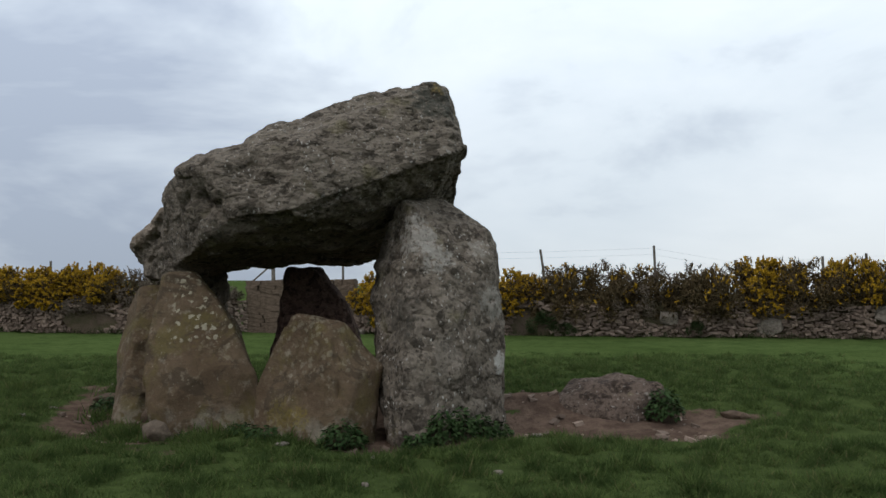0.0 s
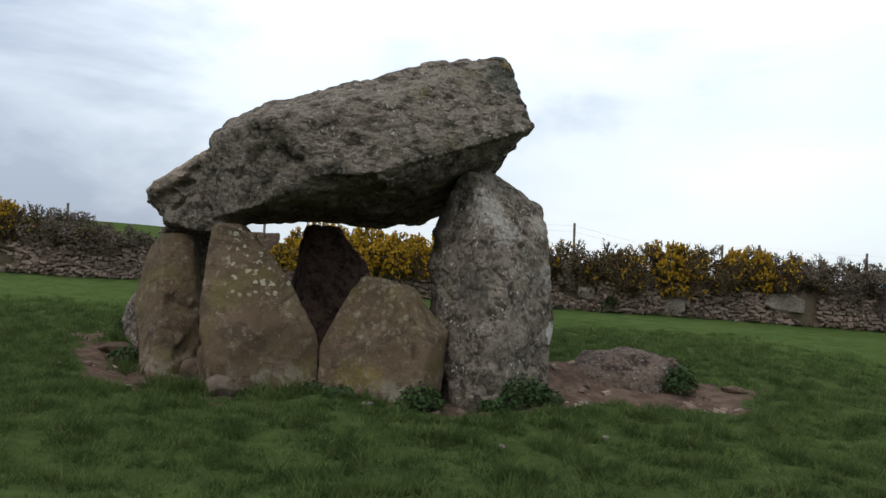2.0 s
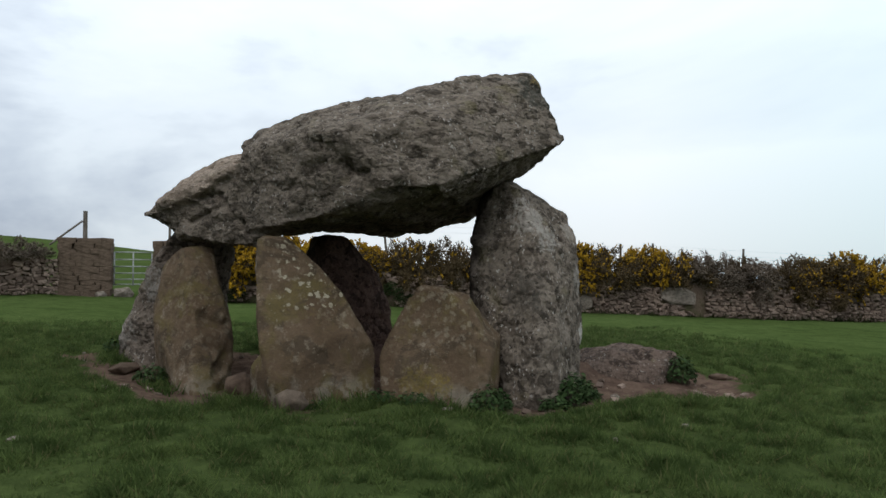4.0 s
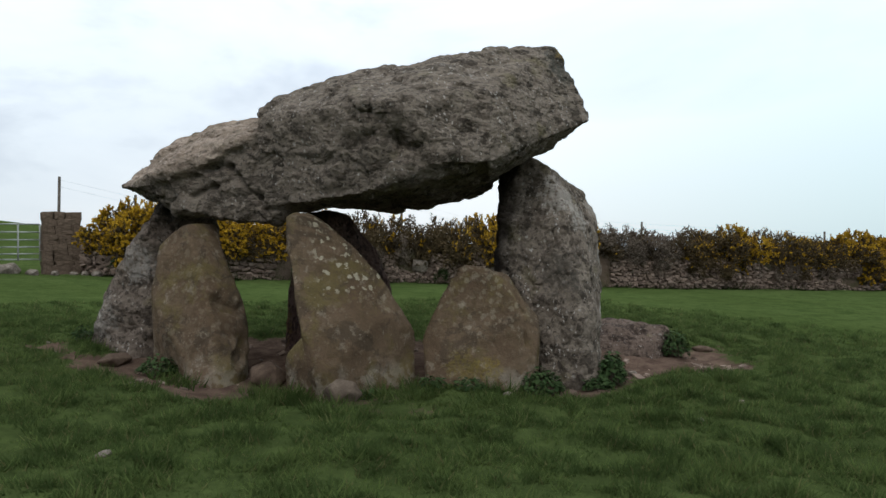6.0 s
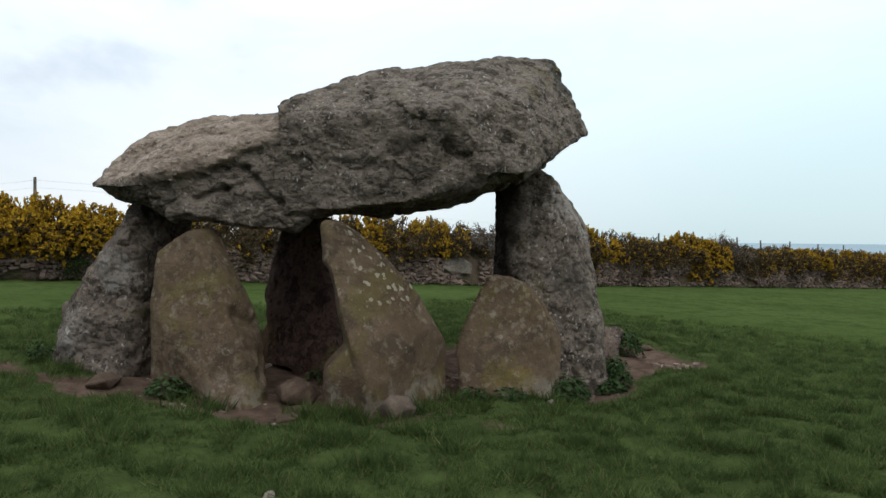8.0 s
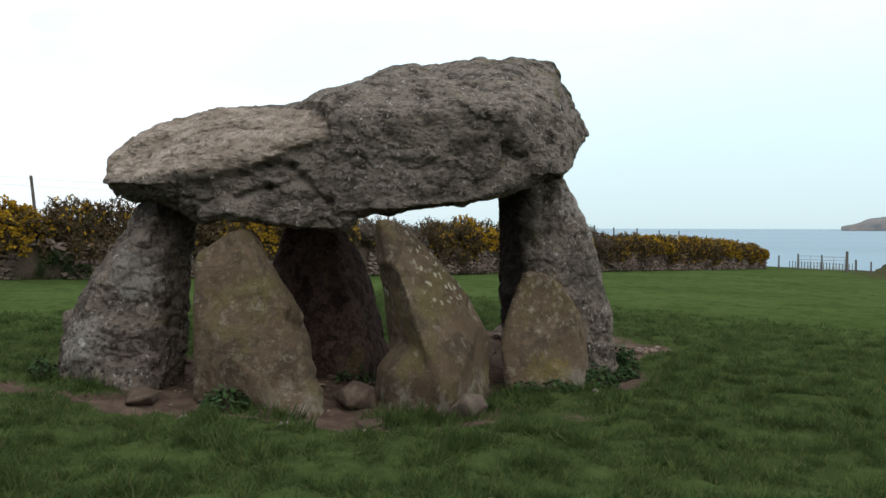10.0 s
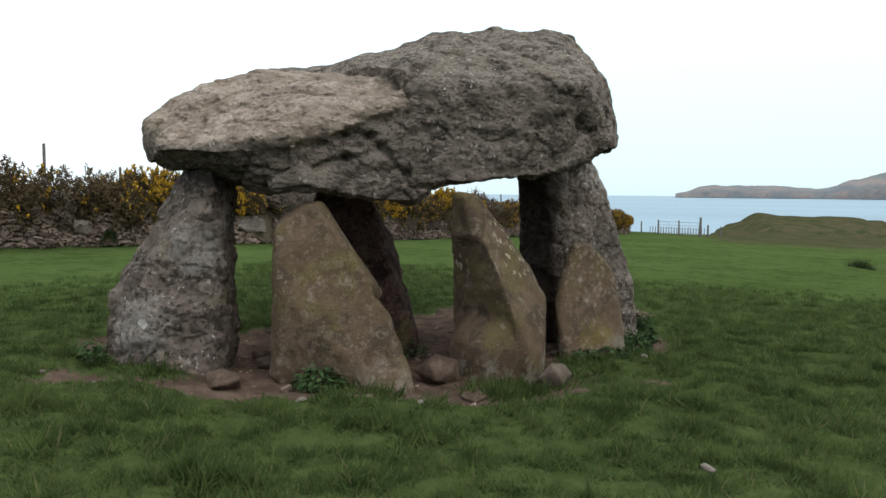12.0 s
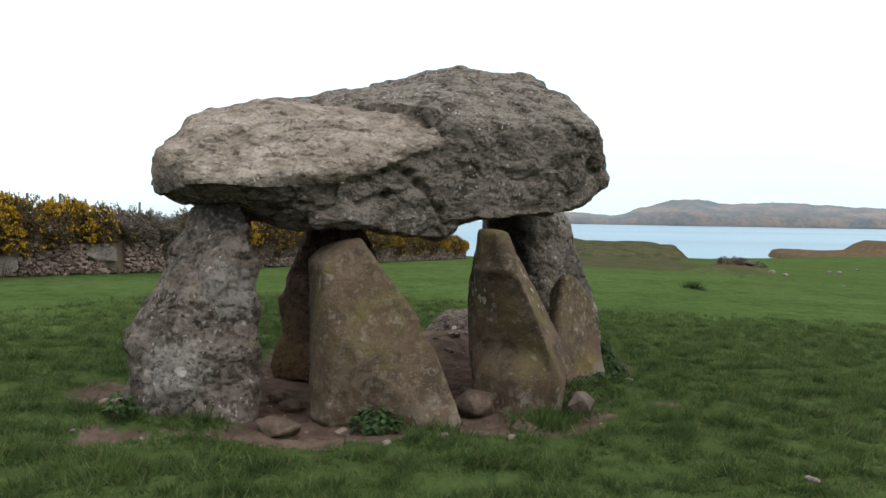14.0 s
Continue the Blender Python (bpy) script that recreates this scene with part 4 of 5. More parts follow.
def rock(name, x, y, size, seed, material, label, sink=0.3, worn=0):
    """A small loose stone: a hull of jittered points, weathered."""
    rng = random.Random(seed)
    z = float(lie(x, y)) + float(turf(x, y)[0])
    a = rng.uniform(0, 6.28)
    pts = []
    for i in range(11):
        h = -1 + 2 * (i + 0.5) / 11
        r = math.sqrt(1 - h * h) * rng.uniform(0.7, 1.1)
        g = 2.4 * i + rng.uniform(-0.3, 0.3)
        px, py = size[0] * r * math.cos(g), size[1] * r * math.sin(g)
        pts.append((x + px * math.cos(a) - py * math.sin(a), y + px * math.sin(a) + py * math.cos(a), z + size[2] * (h + 1 - 2 * sink)))
    return boulder(name, [pts], max(0.007, min(size) * 0.10), worn, min(size) * (0.10 if worn else 0.14), material, label, seed, category="loose stone")


PALE = simple("pale_stone", (0.125, 0.102, 0.081), (0.23, 0.196, 0.162), 11.0, 0.9, 0.008)
BUFF = simple("buff_stone", (0.068, 0.046, 0.033), (0.118, 0.083, 0.060), 6.0, 0.92, 0.02)
SANDY = simple("sandy_stone", (0.074, 0.055, 0.041), (0.130, 0.101, 0.076), 9.0, 0.92, 0.01)
GRP = "loose stones round the uprights"
for i, (x, y, sx, sy, sz, lab) in enumerate((
        (-2.88, 7.34, 0.22, 0.13, 0.125, "loose buff stone leaning at the foot of a slab"),
        (-3.24, 8.33, 0.25, 0.22, 0.14, "rounded brown boulder between two slabs"),
        (-4.42, 9.76, 0.30, 0.17, 0.075, "flat pale stone in bare earth before the uprights"),
        (-3.62, 7.86, 0.20, 0.13, 0.03, "flat buff stone set in the trodden earth"),
        (3.27, 8.42, 0.20, 0.11, 0.06, "flat buff stone at the edge of the bare earth"),
        (-3.55, 9.95, 0.14, 0.12, 0.07, "small broken stone between the uprights"),
        (-3.35, 10.15, 0.12, 0.10, 0.07, "small broken stone between the uprights"),
        (-2.35, 9.35, 0.12, 0.09, 0.05, "small broken stone inside the chamber"),
        (-4.72, 8.85, 0.08, 0.045, 0.022, "small pale stone on trodden earth"),
        (-1.5, 6.72, 0.08, 0.045, 0.022, "small pale stone on trodden earth"),
        (0.37, 5.63, 0.05, 0.03, 0.018, "small white stone lying in the grass"),
        (-0.63, 6.10, 0.085, 0.04, 0.018, "small white stone lying in the grass"),
        (-0.60, 5.30, 0.035, 0.03, 0.02, "small white stone lying in the grass"),
        (-4.97, 6.03, 0.07, 0.035, 0.018, "small white stone lying in the grass"),
        (-4.55, 7.95, 0.06, 0.035, 0.02, "small white stone lying in the grass"),
        (-4.95, 10.6, 0.03, 0.025, 0.018, "small pale stone on trodden earth"),
        (-5.0, 11.1, 0.03, 0.02, 0.015, "small pale stone on trodden earth"),
        (0.9, 7.5, 0.08, 0.05, 0.03, "small pale stone on trodden earth"))):
    tagged(rock("stone", x, y, (sx, sy, sz), 40 + i, PALE if sx < 0.1 else SANDY if i == 0 else BUFF, lab, 0.16 if sz > 0.1 else 0.3, (2 if i == 0 else 5) if sz > 0.1 else 0), group=GRP)


# ---- weeds ----
def weed(x, y, r, h, n, seed, label):
    """A clump of broad dark leaves on short stems."""
    rng = random.Random(seed)
    z = float(lie(x, y)) + float(turf(x, y)[0])
    ob = base("weed_clump", x, y, z)
    vs, fs, sv, sf = [], [], [], []
    for i in range(n):
        a, q = rng.uniform(0, 6.283), math.sqrt(rng.random())
        top = Vector((r * q * math.cos(a), r * q * math.sin(a), h * (1 - 0.65 * q * q) * rng.uniform(0.45, 1.05)))
        g, tilt, L = a + rng.uniform(-0.9, 0.9), rng.uniform(-0.7, 0.5), rng.uniform(0.032, 0.07)
        ax = Vector((math.cos(g) * math.cos(tilt), math.sin(g) * math.cos(tilt), math.sin(tilt)))
        side = Vector((-math.sin(g), math.cos(g), rng.uniform(-0.4, 0.4))).normalized() * L * 0.36
        k = len(vs)
        vs += [top, top + ax * L * 0.45 + side, top + ax * L - Vector((0, 0, L * 0.2)), top + ax * L * 0.45 - side, top + ax * L * 0.5 - Vector((0, 0, L * 0.12))]
        fs += [(k, k + 1, k + 4), (k + 1, k + 2, k + 4), (k + 2, k + 3, k + 4), (k + 3, k, k + 4)]
        if i % 4 == 0:
            b = Vector((top.x * 0.55, top.y * 0.55, -0.02))
            k = len(sv)
            sv += [b + Vector((0.004, 0, 0)), b - Vector((0.004, 0, 0)), top]
            sf.append((k, k + 1, k + 2))
    for nm, v, f, m in (("foliage", vs, fs, WEED), ("stalk", sv, sf, BRAMBLE)):
        tagged(raw(nm, v, f, m), kind="stuff").parent = ob
    return tagged(ob, label, "weeds", group="weeds round the stones")


LAB = "dark green leafy weeds at the foot of a stone"
for i, (x, y, r, h, n) in enumerate(((2.40, 8.20, 0.20, 0.38, 620), (-0.05, 6.88, 0.13, 0.34, 380), (0.14, 7.06, 0.12, 0.33, 340), (0.33, 7.25, 0.12, 0.28, 300), (-0.27, 6.84, 0.15, 0.16, 260), (0.53, 7.45, 0.11, 0.2, 180), (-0.98, 6.90, 0.21, 0.27, 560),
                                     (-2.6, 7.40, 0.1, 0.08, 50), (-4.12, 9.06, 0.19, 0.17, 300), (-4.62, 10.95, 0.12, 0.2, 110), (-2.0, 7.24, 0.14, 0.14, 150), (-1.75, 7.0, 0.14, 0.12, 120),
                                     (-2.35, 9.05, 0.2, 0.2, 160))):
    weed(x, y, r, h, n, 70 + i, LAB)


# ---- grass ----
def tufts(name, spots, seed, label, lo, hi, material=BLADE):
    """Many single blades, as one mesh."""
    rng = np.random.default_rng(seed)
    n = len(spots)
    x, y = spots[:, 0], spots[:, 1]
    z = lie(x, y) + turf(x, y) - 0.008
    a = rng.uniform(0, 6.283, n)
    lean = rng.uniform(0.3, 1.3, n)
    h = rng.uniform(lo, hi, n) * spots[:, 2]
    w = rng.uniform(0.004, 0.008, n) * (0.6 + 0.4 * spots[:, 2])
    b = rng.uniform(0, 6.283, n)
    root = np.stack([x, y, z], -1)
    side = np.stack([np.cos(b) * w, np.sin(b) * w, 0 * w], -1)
    tip = root + np.stack([np.cos(a) * np.sin(lean) * h, np.sin(a) * np.sin(lean) * h, np.cos(lean) * h], -1)
    vs = np.stack([root - side, root + side, tip], 1).reshape(-1, 3)
    fs = np.arange(3 * n).reshape(-1, 3)
    return tagged(raw(name, vs.tolist(), fs.tolist(), material), label, "grass", kind="stuff")


def grass_spots():
    rng = np.random.default_rng(5)
    n = 212000
    cx, cy = rng.uniform(-12.5, 8.5, n), rng.uniform(-2.2, 17.0, n)
    clump = np.array([noise.fractal((u * 3.2, v * 3.2, 2.0), 0.9, 2.1, 3) for u, v in zip(cx, cy)])
    fade = np.clip(np.minimum.reduce([cx + 12.5, 8.5 - cx, 17.0 - cy, cy + 2.2]) / 5.0, 0.0, 1)
    rim = bareness(cx, cy)
    keep = (rim + 0.3 * clump < 0.26 + 0.25 * rng.random(n)) & (rng.random(n) < fade * np.clip(0.78 + 1.0 * clump, 0.32, 1))
    cx, cy, clump = cx[keep], cy[keep], clump[keep]
    k = 9
    px = np.repeat(cx, k) + rng.normal(0, 0.035, len(cx) * k)
    py = np.repeat(cy, k) + rng.normal(0, 0.035, len(cx) * k)
    field = np.stack([px, py, np.repeat(np.clip(0.85 + 1.8 * clump, 0.3, 2.4), k)], -1)
    out = [field]                                   # grass left standing at the feet of the stones
    for x, y, r, m in ((-3.42, 7.72, 0.20, 1100), (-3.22, 7.60, 0.15, 700), (-2.55, 7.34, 0.16, 240), (-4.05, 8.85, 0.16, 200), (-4.0, 8.5, 0.13, 140), (-1.35, 6.86, 0.2, 200),
                       (-4.65, 10.3, 0.2, 160), (-3.0, 7.34, 0.15, 160), (-2.2, 7.3, 0.15, 160)):
        out.append(np.stack([rng.normal(x, r * 0.6, m), rng.normal(y, r * 0.6, m), rng.uniform(1.2, 2.6, m)], -1))
    return np.concatenate(out)


tufts("grass", grass_spots(), 6, "short tufted pasture grass round the stones", 0.04, 0.09)


# ---- field wall ----
WALL_WEST = [(-26, 30.2), (-14, 26.8), (-9.5, 26.0), (-7.2, 27.0)]
WALL_EAST = [(-3.3, 27.2), (-2.2, 25.5), (3.5, 24.5), (10.4, 23.6), (14.1, 22.8), (20.0, 21.5), (26.8, 19.7), (36, 18.1), (48, 16.1), (62, 14.3)]


def along(line, step):
    """Points on a line of corners, with the way that the line runs."""
    out = []
    for (x0, y0), (x1, y1) in zip(line[:-1], line[1:]):
        d = math.hypot(x1 - x0, y1 - y0)
        n = max(1, int(d / step))
        for i in range(n):
            u = i / n
            out.append((x0 + u * (x1 - x0), y0 + u * (y1 - y0), math.atan2(y1 - y0, x1 - x0)))
    return out


def wall_height(x):
    return 1.08 + 0.16 * noise.noise((x * 0.23, 3.0, 0)) + 0.08 * noise.noise((x * 0.9, 7.0, 0))


BANK = Nodes("turf_bank", 0.95)
BANKMAT = BANK.done(BANK.mix(BANK.ramp(BANK.noise(1.3, 5, 0.65), 0.4, 0.62), (0.115, 0.084, 0.062), (0.075, 0.066, 0.036)), BANK.noise(9.0, 4, 0.65), 0.08, 0.8)


def wall_core(line, name):
    """The earth fill: a battered face, a rough top and a slope behind."""
    vs, fs = [], []
    pts = along(line, 0.3)
    for x, y, a in pts:
        z, h = float(lie(x, y)), wall_height(x)
        for k, (back, up) in enumerate(((0.06, -0.4), (0.07, 0.3 * h), (0.10, 0.62 * h), (0.14, 0.92 * h), (0.35, h + 0.12), (0.8, h + 0.32), (1.5, h + 0.25), (2.6, -0.4))):
            j = 0.06 * noise.noise((x * 1.7, y * 1.7, k * 0.9))
            vs.append((x - math.sin(a) * (back + j), y + math.cos(a) * (back + j), z + up + (j if k > 3 else 0)))
    for i in range(len(pts) - 1):
        for k in range(7):
            p = i * 8 + k
            fs.append((p, p + 8, p + 9, p + 1))
    fs += [tuple(range(7, -1, -1)), tuple(range((len(pts) - 1) * 8, len(pts) * 8))]
    return tagged(raw(name, vs, fs, BANKMAT, smooth=True), "field bank faced with rubble stone under gorse", "field wall", kind="structure")


wall_w, wall_e = wall_core(WALL_WEST, "wall_west"), wall_core(WALL_EAST, "wall_north")


def stone_shape(seed, lo=0.45, count=2):
    """A chipped block about 1 wide, deep and high: few faces, uneven corners."""
    rng = random.Random(seed)
    bm = bmesh.new()
    for sx in (-0.5, 0.5):
        for sy in (-0.5, 0.5):
            for sz in (-0.5, 0.5):
                c = Vector((sx, sy, sz))
                for k in range(count):
                    f = [rng.uniform(lo, 1.0) for _ in range(3)]
                    bm.verts.new((c.x * f[0], c.y * f[1], c.z * f[2]))
    bmesh.ops.convex_hull(bm, input=bm.verts[:])
    bmesh.ops.delete(bm, geom=[v for v in bm.verts if not v.link_faces], context="VERTS")
    me = bpy.data.meshes.new("stone")
    bm.to_mesh(me)
    bm.free()
    me.materials.append(FIELDSTONE)
    return me


SHAPES = [stone_shape(900 + i) for i in range(14)]


def round_shape(seed):
    """A water-worn block about 1 across."""
    rng = random.Random(seed)
    bm = bmesh.new()
    for i in range(46):
        v = Vector((rng.gauss(0, 1), rng.gauss(0, 1), rng.gauss(0, 1))).normalized()
        k = max(abs(v.x), abs(v.y), abs(v.z))
        bm.verts.new(v * (0.42 + 0.16 * (1 - k)) * rng.uniform(0.95, 1.12) / (0.5 + 0.5 * k))
    bmesh.ops.convex_hull(bm, input=bm.verts[:])
    bmesh.ops.delete(bm, geom=[v for v in bm.verts if not v.link_faces], context="VERTS")
    me = bpy.data.meshes.new("stone")
    bm.to_mesh(me)
    bm.free()
    me.materials.append(PALE)
    return me


SHAPES += [round_shape(970 + i) for i in range(4)]
BLOCKS = [stone_shape(950 + i, 0.7, 3) for i in range(8)]
PILLARSTONE = simple("lichened_pillar_stone", (0.085, 0.060, 0.044), (0.150, 0.110, 0.080), 5.0, 0.92, 0.02)
for me in BLOCKS:
    me.materials[0] = PILLARSTONE
# big face stones: place, width, height
BIG = ((10.45, 0.40, 0.82, 0.56), (14.15, 0.62, 1.35, 0.62), (7.4, 0.78, 0.6, 0.45))


def face_stones(line, seed, near):
    """Stones of a rubble face, course by course: (pose, shape, is near)."""
    rng = random.Random(seed)
    out = []
    length = [0.0]
    for (x0, y0), (x1, y1) in zip(line[:-1], line[1:]):
        length.append(length[-1] + math.hypot(x1 - x0, y1 - y0))

    def at(s):
        i = max(k for k in range(len(length) - 1) if length[k] <= s)
        u = (s - length[i]) / (length[i + 1] - length[i])
        (x0, y0), (x1, y1) = line[i], line[i + 1]
        return x0 + u * (x1 - x0), y0 + u * (y1 - y0), math.atan2(y1 - y0, x1 - x0)

    def put(s, up, w, h, deep):
        x, y, a = at(min(max(s, 0), length[-1] - 0.01))
        z = float(lie(x, y)) + up
        off = rng.uniform(-0.03, 0.05) + 0.02
        m = Matrix.Translation((x - math.sin(a) * off, y + math.cos(a) * off, z)) @ Euler((rng.uniform(-0.2, 0.2), rng.uniform(-0.35, 0.35), a + rng.uniform(-0.2, 0.2))).to_matrix().to_4x4()
        out.append((m @ Matrix.Diagonal((w, deep, h, 1)), rng.randrange(len(SHAPES) - 4) if deep < 0.39 else len(SHAPES) - 1 - rng.randrange(4), near[0] < x < near[1] or deep > 0.39))
        return x

    up = 0.02
    while up < 1.25:
        ch = rng.uniform(0.07, 0.13)
        s = rng.uniform(0, 0.2)
        while s < length[-1]:
            far = s > 46
            w = rng.choice((0.08, 0.11, 0.14, 0.18, 0.24, 0.34)) * (2.0 if far else 1.0) * rng.uniform(0.85, 1.2)
            x, y, a = at(min(s + w / 2, length[-1] - 0.01))
            gap = noise.noise((x * 0.5, up * 1.2, 9.0)) > 0.33
            if up < wall_height(x) - 0.05 and not gap and not any(abs(x - b[0]) < b[2] * 0.5 and abs(up - (b[1] - float(lie(x, y)))) < b[3] * 0.5 for b in BIG):
                put(s + w / 2, up + ch / 2 + rng.uniform(-0.03, 0.03), w * 1.08, ch * rng.uniform(0.95, 1.35), rng.uniform(0.16, 0.3))
            s += w
        up += ch * 0.95
    for bx, bz, w, h in BIG:
        if line[0][0] < bx < line[-1][0]:
            s = min((abs(at(q * 0.1)[0] - bx), q * 0.1) for q in range(int(length[-1] * 10)))[1]
            put(s, bz - float(lie(*at(s)[:2])), w * 1.15, h * 1.15, 0.4)
    return out


def lay(line, wall, seed, near):
    rest_v, rest_f = [], []
    for m, k, close in face_stones(line, seed, near):
        if close:
            ob = new("stone", SHAPES[k])
            ob.parent = wall
            ob.matrix_basis = m
        else:
            o = len(rest_v)
            rest_v += [tuple(m @ v.co) for v in SHAPES[k].vertices]
            rest_f += [tuple(o + i for i in p.vertices) for p in SHAPES[k].polygons]
    tagged(raw("rubble_facing", rest_v, rest_f, FIELDSTONE, wall), kind="stuff")


lay(WALL_WEST, wall_w, 11, (99, 99))
lay(WALL_EAST, wall_e, 12, (9.6, 13.2))


# ---- gate between two masonry pillars ----
def pillar(name, x0, x1, y, top, seed, label):
    rng = random.Random(seed)
    z = float(lie((x0 + x1) / 2, y))
    ob = base(name, (x0 + x1) / 2, y, z)
    w, h = x1 - x0, top - z
    up, k = -0.1, 0
    while up < h - 0.05:
        ch = rng.uniform(0.13, 0.24)
        c1, c2 = rng.uniform(0.22, 0.42), rng.uniform(0.55, 0.8)
        for a, b in ((0, c1), (c1, c2), (c2, 1)):
            for fy in (-0.22, 0.22):
                s = new("stone", BLOCKS[rng.randrange(len(BLOCKS))])
                s.parent = ob
                s.matrix_basis = pose(-w / 2 + (a + b) / 2 * w + rng.uniform(-0.02, 0.02), fy, up + ch / 2, rng.uniform(-4, 4), rng.uniform(-4, 4), rng.uniform(-5, 5)) @ Matrix.Diagonal(((b - a) * w * 1.1, 0.5, ch * 1.12, 1))
        up += ch * 0.92
    return tagged(ob, label, "gate pillar", group="gate pillars")


pillar("gate_pillar", -4.32, -3.22, 27.45, 2.55, 31, "square rubble-stone gate pillar beside flowering gorse")
pillar("gate_pillar", -7.2, -5.6, 27.35, 2.52, 32, "broad rubble-stone gate pillar with a wooden post behind")


def tube(bm, a, b, r, sides=7):
    a, b = Vector(a), Vector(b)
    m = Matrix.Translation((a + b) / 2) @ (b - a).to_track_quat("Z", "Y").to_matrix().to_4x4()
    bmesh.ops.create_cone(bm, cap_ends=True, segments=sides, radius1=r, radius2=r, depth=(b - a).length, matrix=m)


def field_gate(name, x0, x1, y0, y1, z, h, bars, label):
    ob = base(name, (x0 + x1) / 2, (y0 + y1) / 2, z)
    hx, hy = (x1 - x0) / 2, (y1 - y0) / 2
    for i in range(bars):
        bm = bmesh.new()
        up = 0.15 + (h - 0.15) * (i / (bars - 1)) ** 1.15
        tube(bm, (-hx, -hy, up), (hx, hy, up), 0.022)
        part("bar", bm, METAL, ob, smooth=True)
    for u in (-1, 0, 1):
        bm = bmesh.new()
        tube(bm, (hx * u, hy * u, 0.1), (hx * u, hy * u, h), 0.025)
        part("upright", bm, METAL, ob, smooth=True)
    return tagged(ob, label, "gate")


field_gate("field_gate", -5.55, -4.36, 27.5, 27.55, float(lie(-5, 27.5)) + 0.25, 1.25, 6, "galvanised tubular steel field gate between stone pillars")
for i, (x, y, s) in enumerate(((-5.2, 26.9, (0.5, 0.3, 0.24)), (-4.6, 26.75, (0.22, 0.2, 0.14)), (-4.0, 26.6, (0.16, 0.14, 0.12)), (-3.5, 26.5, (0.2, 0.15, 0.1)),
                               (-2.9, 25.9, (0.22, 0.16, 0.13)), (-3.2, 26.2, (0.14, 0.12, 0.1)), (-5.9, 26.8, (0.25, 0.2, 0.15)))):
    tagged(rock("tumbled_stone", x, y, s, 160 + i, PALE, "tumbled pale stone lying below the gate pillars"), group="tumbled stones")


# ---- fence behind the wall ----
def post(x, y, top, lean=0.0, r=0.05, foot=None, label="weathered grey wooden fence post on the bank"):
    z = float(lie(x, y)) + 0.5 if foot is None else foot
    ob = base("fence_post", x, y, z)
    bm = bmesh.new()
    h = top - z
    bmesh.ops.create_cone(bm, cap_ends=True, segments=9, radius1=r, radius2=r * 0.88, depth=h, matrix=Matrix.Translation((0, 0, h / 2)))
    bmesh.ops.translate(bm, verts=[v for v in bm.verts if v.co.z > h / 2], vec=(lean * h, 0, r * 0.3))
    part("shaft", bm, WOOD, ob)
    return tagged(ob, label, "fence post", group="fence posts along the bank")


POSTS = ((-20.5, 30.6, 4.0, 0), (-15.44, 28.89, 3.81, 0), (-14.28, 28.57, 3.68, 0.03), (-10.6, 27.9, 3.4, 0), (-3.82, 28.06, 3.75, 0.02), (-1.63, 27.0, 3.17, 0), (-0.09, 26.73, 3.45, 0),
         (3.80, 26.06, 3.33, -0.1), (7.45, 25.58, 3.28, 0.01), (10.15, 25.23, 2.65, 0), (12.84, 24.67, 2.64, 0.02), (14.2, 24.39, 2.67, 0), (17.9, 23.56, 2.47, 0.05),
         (22.6, 22.3, 2.25, 0), (27.5, 21.17, 2.08, -0.03), (31.0, 20.5, 1.95, 0), (34.5, 19.97, 1.92, -0.12), (36.95, 19.6, 1.77, -0.12), (40.4, 19.26, 1.71, 0.02), (44.5, 18.9, 1.55, 0),
         (48.4, 18.5, 1.48, 0.03), (56, 18.1, 1.06, 0))
for x, y, top, lean in POSTS:
    post(x, y, top, lean)
corner = post(-6.54, 28.4, 3.62, 0.0, 0.08, 2.3, "stout wooden corner post with a leaning strut")
bm = bmesh.new()
tube(bm, (-1.1, 0.0, 0.15), (-0.08, 0.0, 1.0), 0.035)
part("strut", bm, WOOD, corner)


def wires(line, heights, name):
    bm = bmesh.new()
    for a, b in zip(line[:-1], line[1:]):
        for h in heights:
            tube(bm, (a[0], a[1], a[2] - h), (b[0], b[1], b[2] - h), 0.004, 3)
    ob = base(name, 0, 0, 0)
    part("strand", bm, METAL, ob)
    return tagged(ob, "thin rusty fence wire strung between wooden posts", "fence wire")


wires([p[:3] for p in POSTS[4:16]], (0.08, 0.3), "fence_wire")

# far gate and paling by the cliff
FZ = float(lie(60, 9))
for x, y0, y1 in ((62.0, 11.6, 9.9), (62.0, 9.8, 8.1)):
    field_gate("field_gate", x, x, y0, y1, float(lie(x, y0)), 1.25, 5, "pale tubular steel gate at the cliff edge")
for x, y, h, r in ((62.0, 11.7, 1.4, 0.07), (62.0, 9.85, 1.4, 0.07), (62.0, 7.95, 1.75, 0.12), (62.3, 7.3, 1.1, 0.09), (62.5, 6.2, 1.0, 0.07), (61.8, 13.2, 1.2, 0.07)):
    z = float(lie(x, y))
    post(x, y, z + h, 0.0, r, z - 0.1, "dark wooden gate post at the cliff edge")


def paling(n, x, ya, yb):
    for i in range(n):
        y = ya + (yb - ya) * i / (n - 1)
        z = float(lie(x, y))
        ob = post(x, y, z + 0.75, 0.1 * math.sin(i * 2.3), 0.035, z - 0.1, "short grey fence stake near the cliff edge")
        ob["group"] = "stakes at the cliff edge"


paling(22, 64.0, 12.6, 7.4)


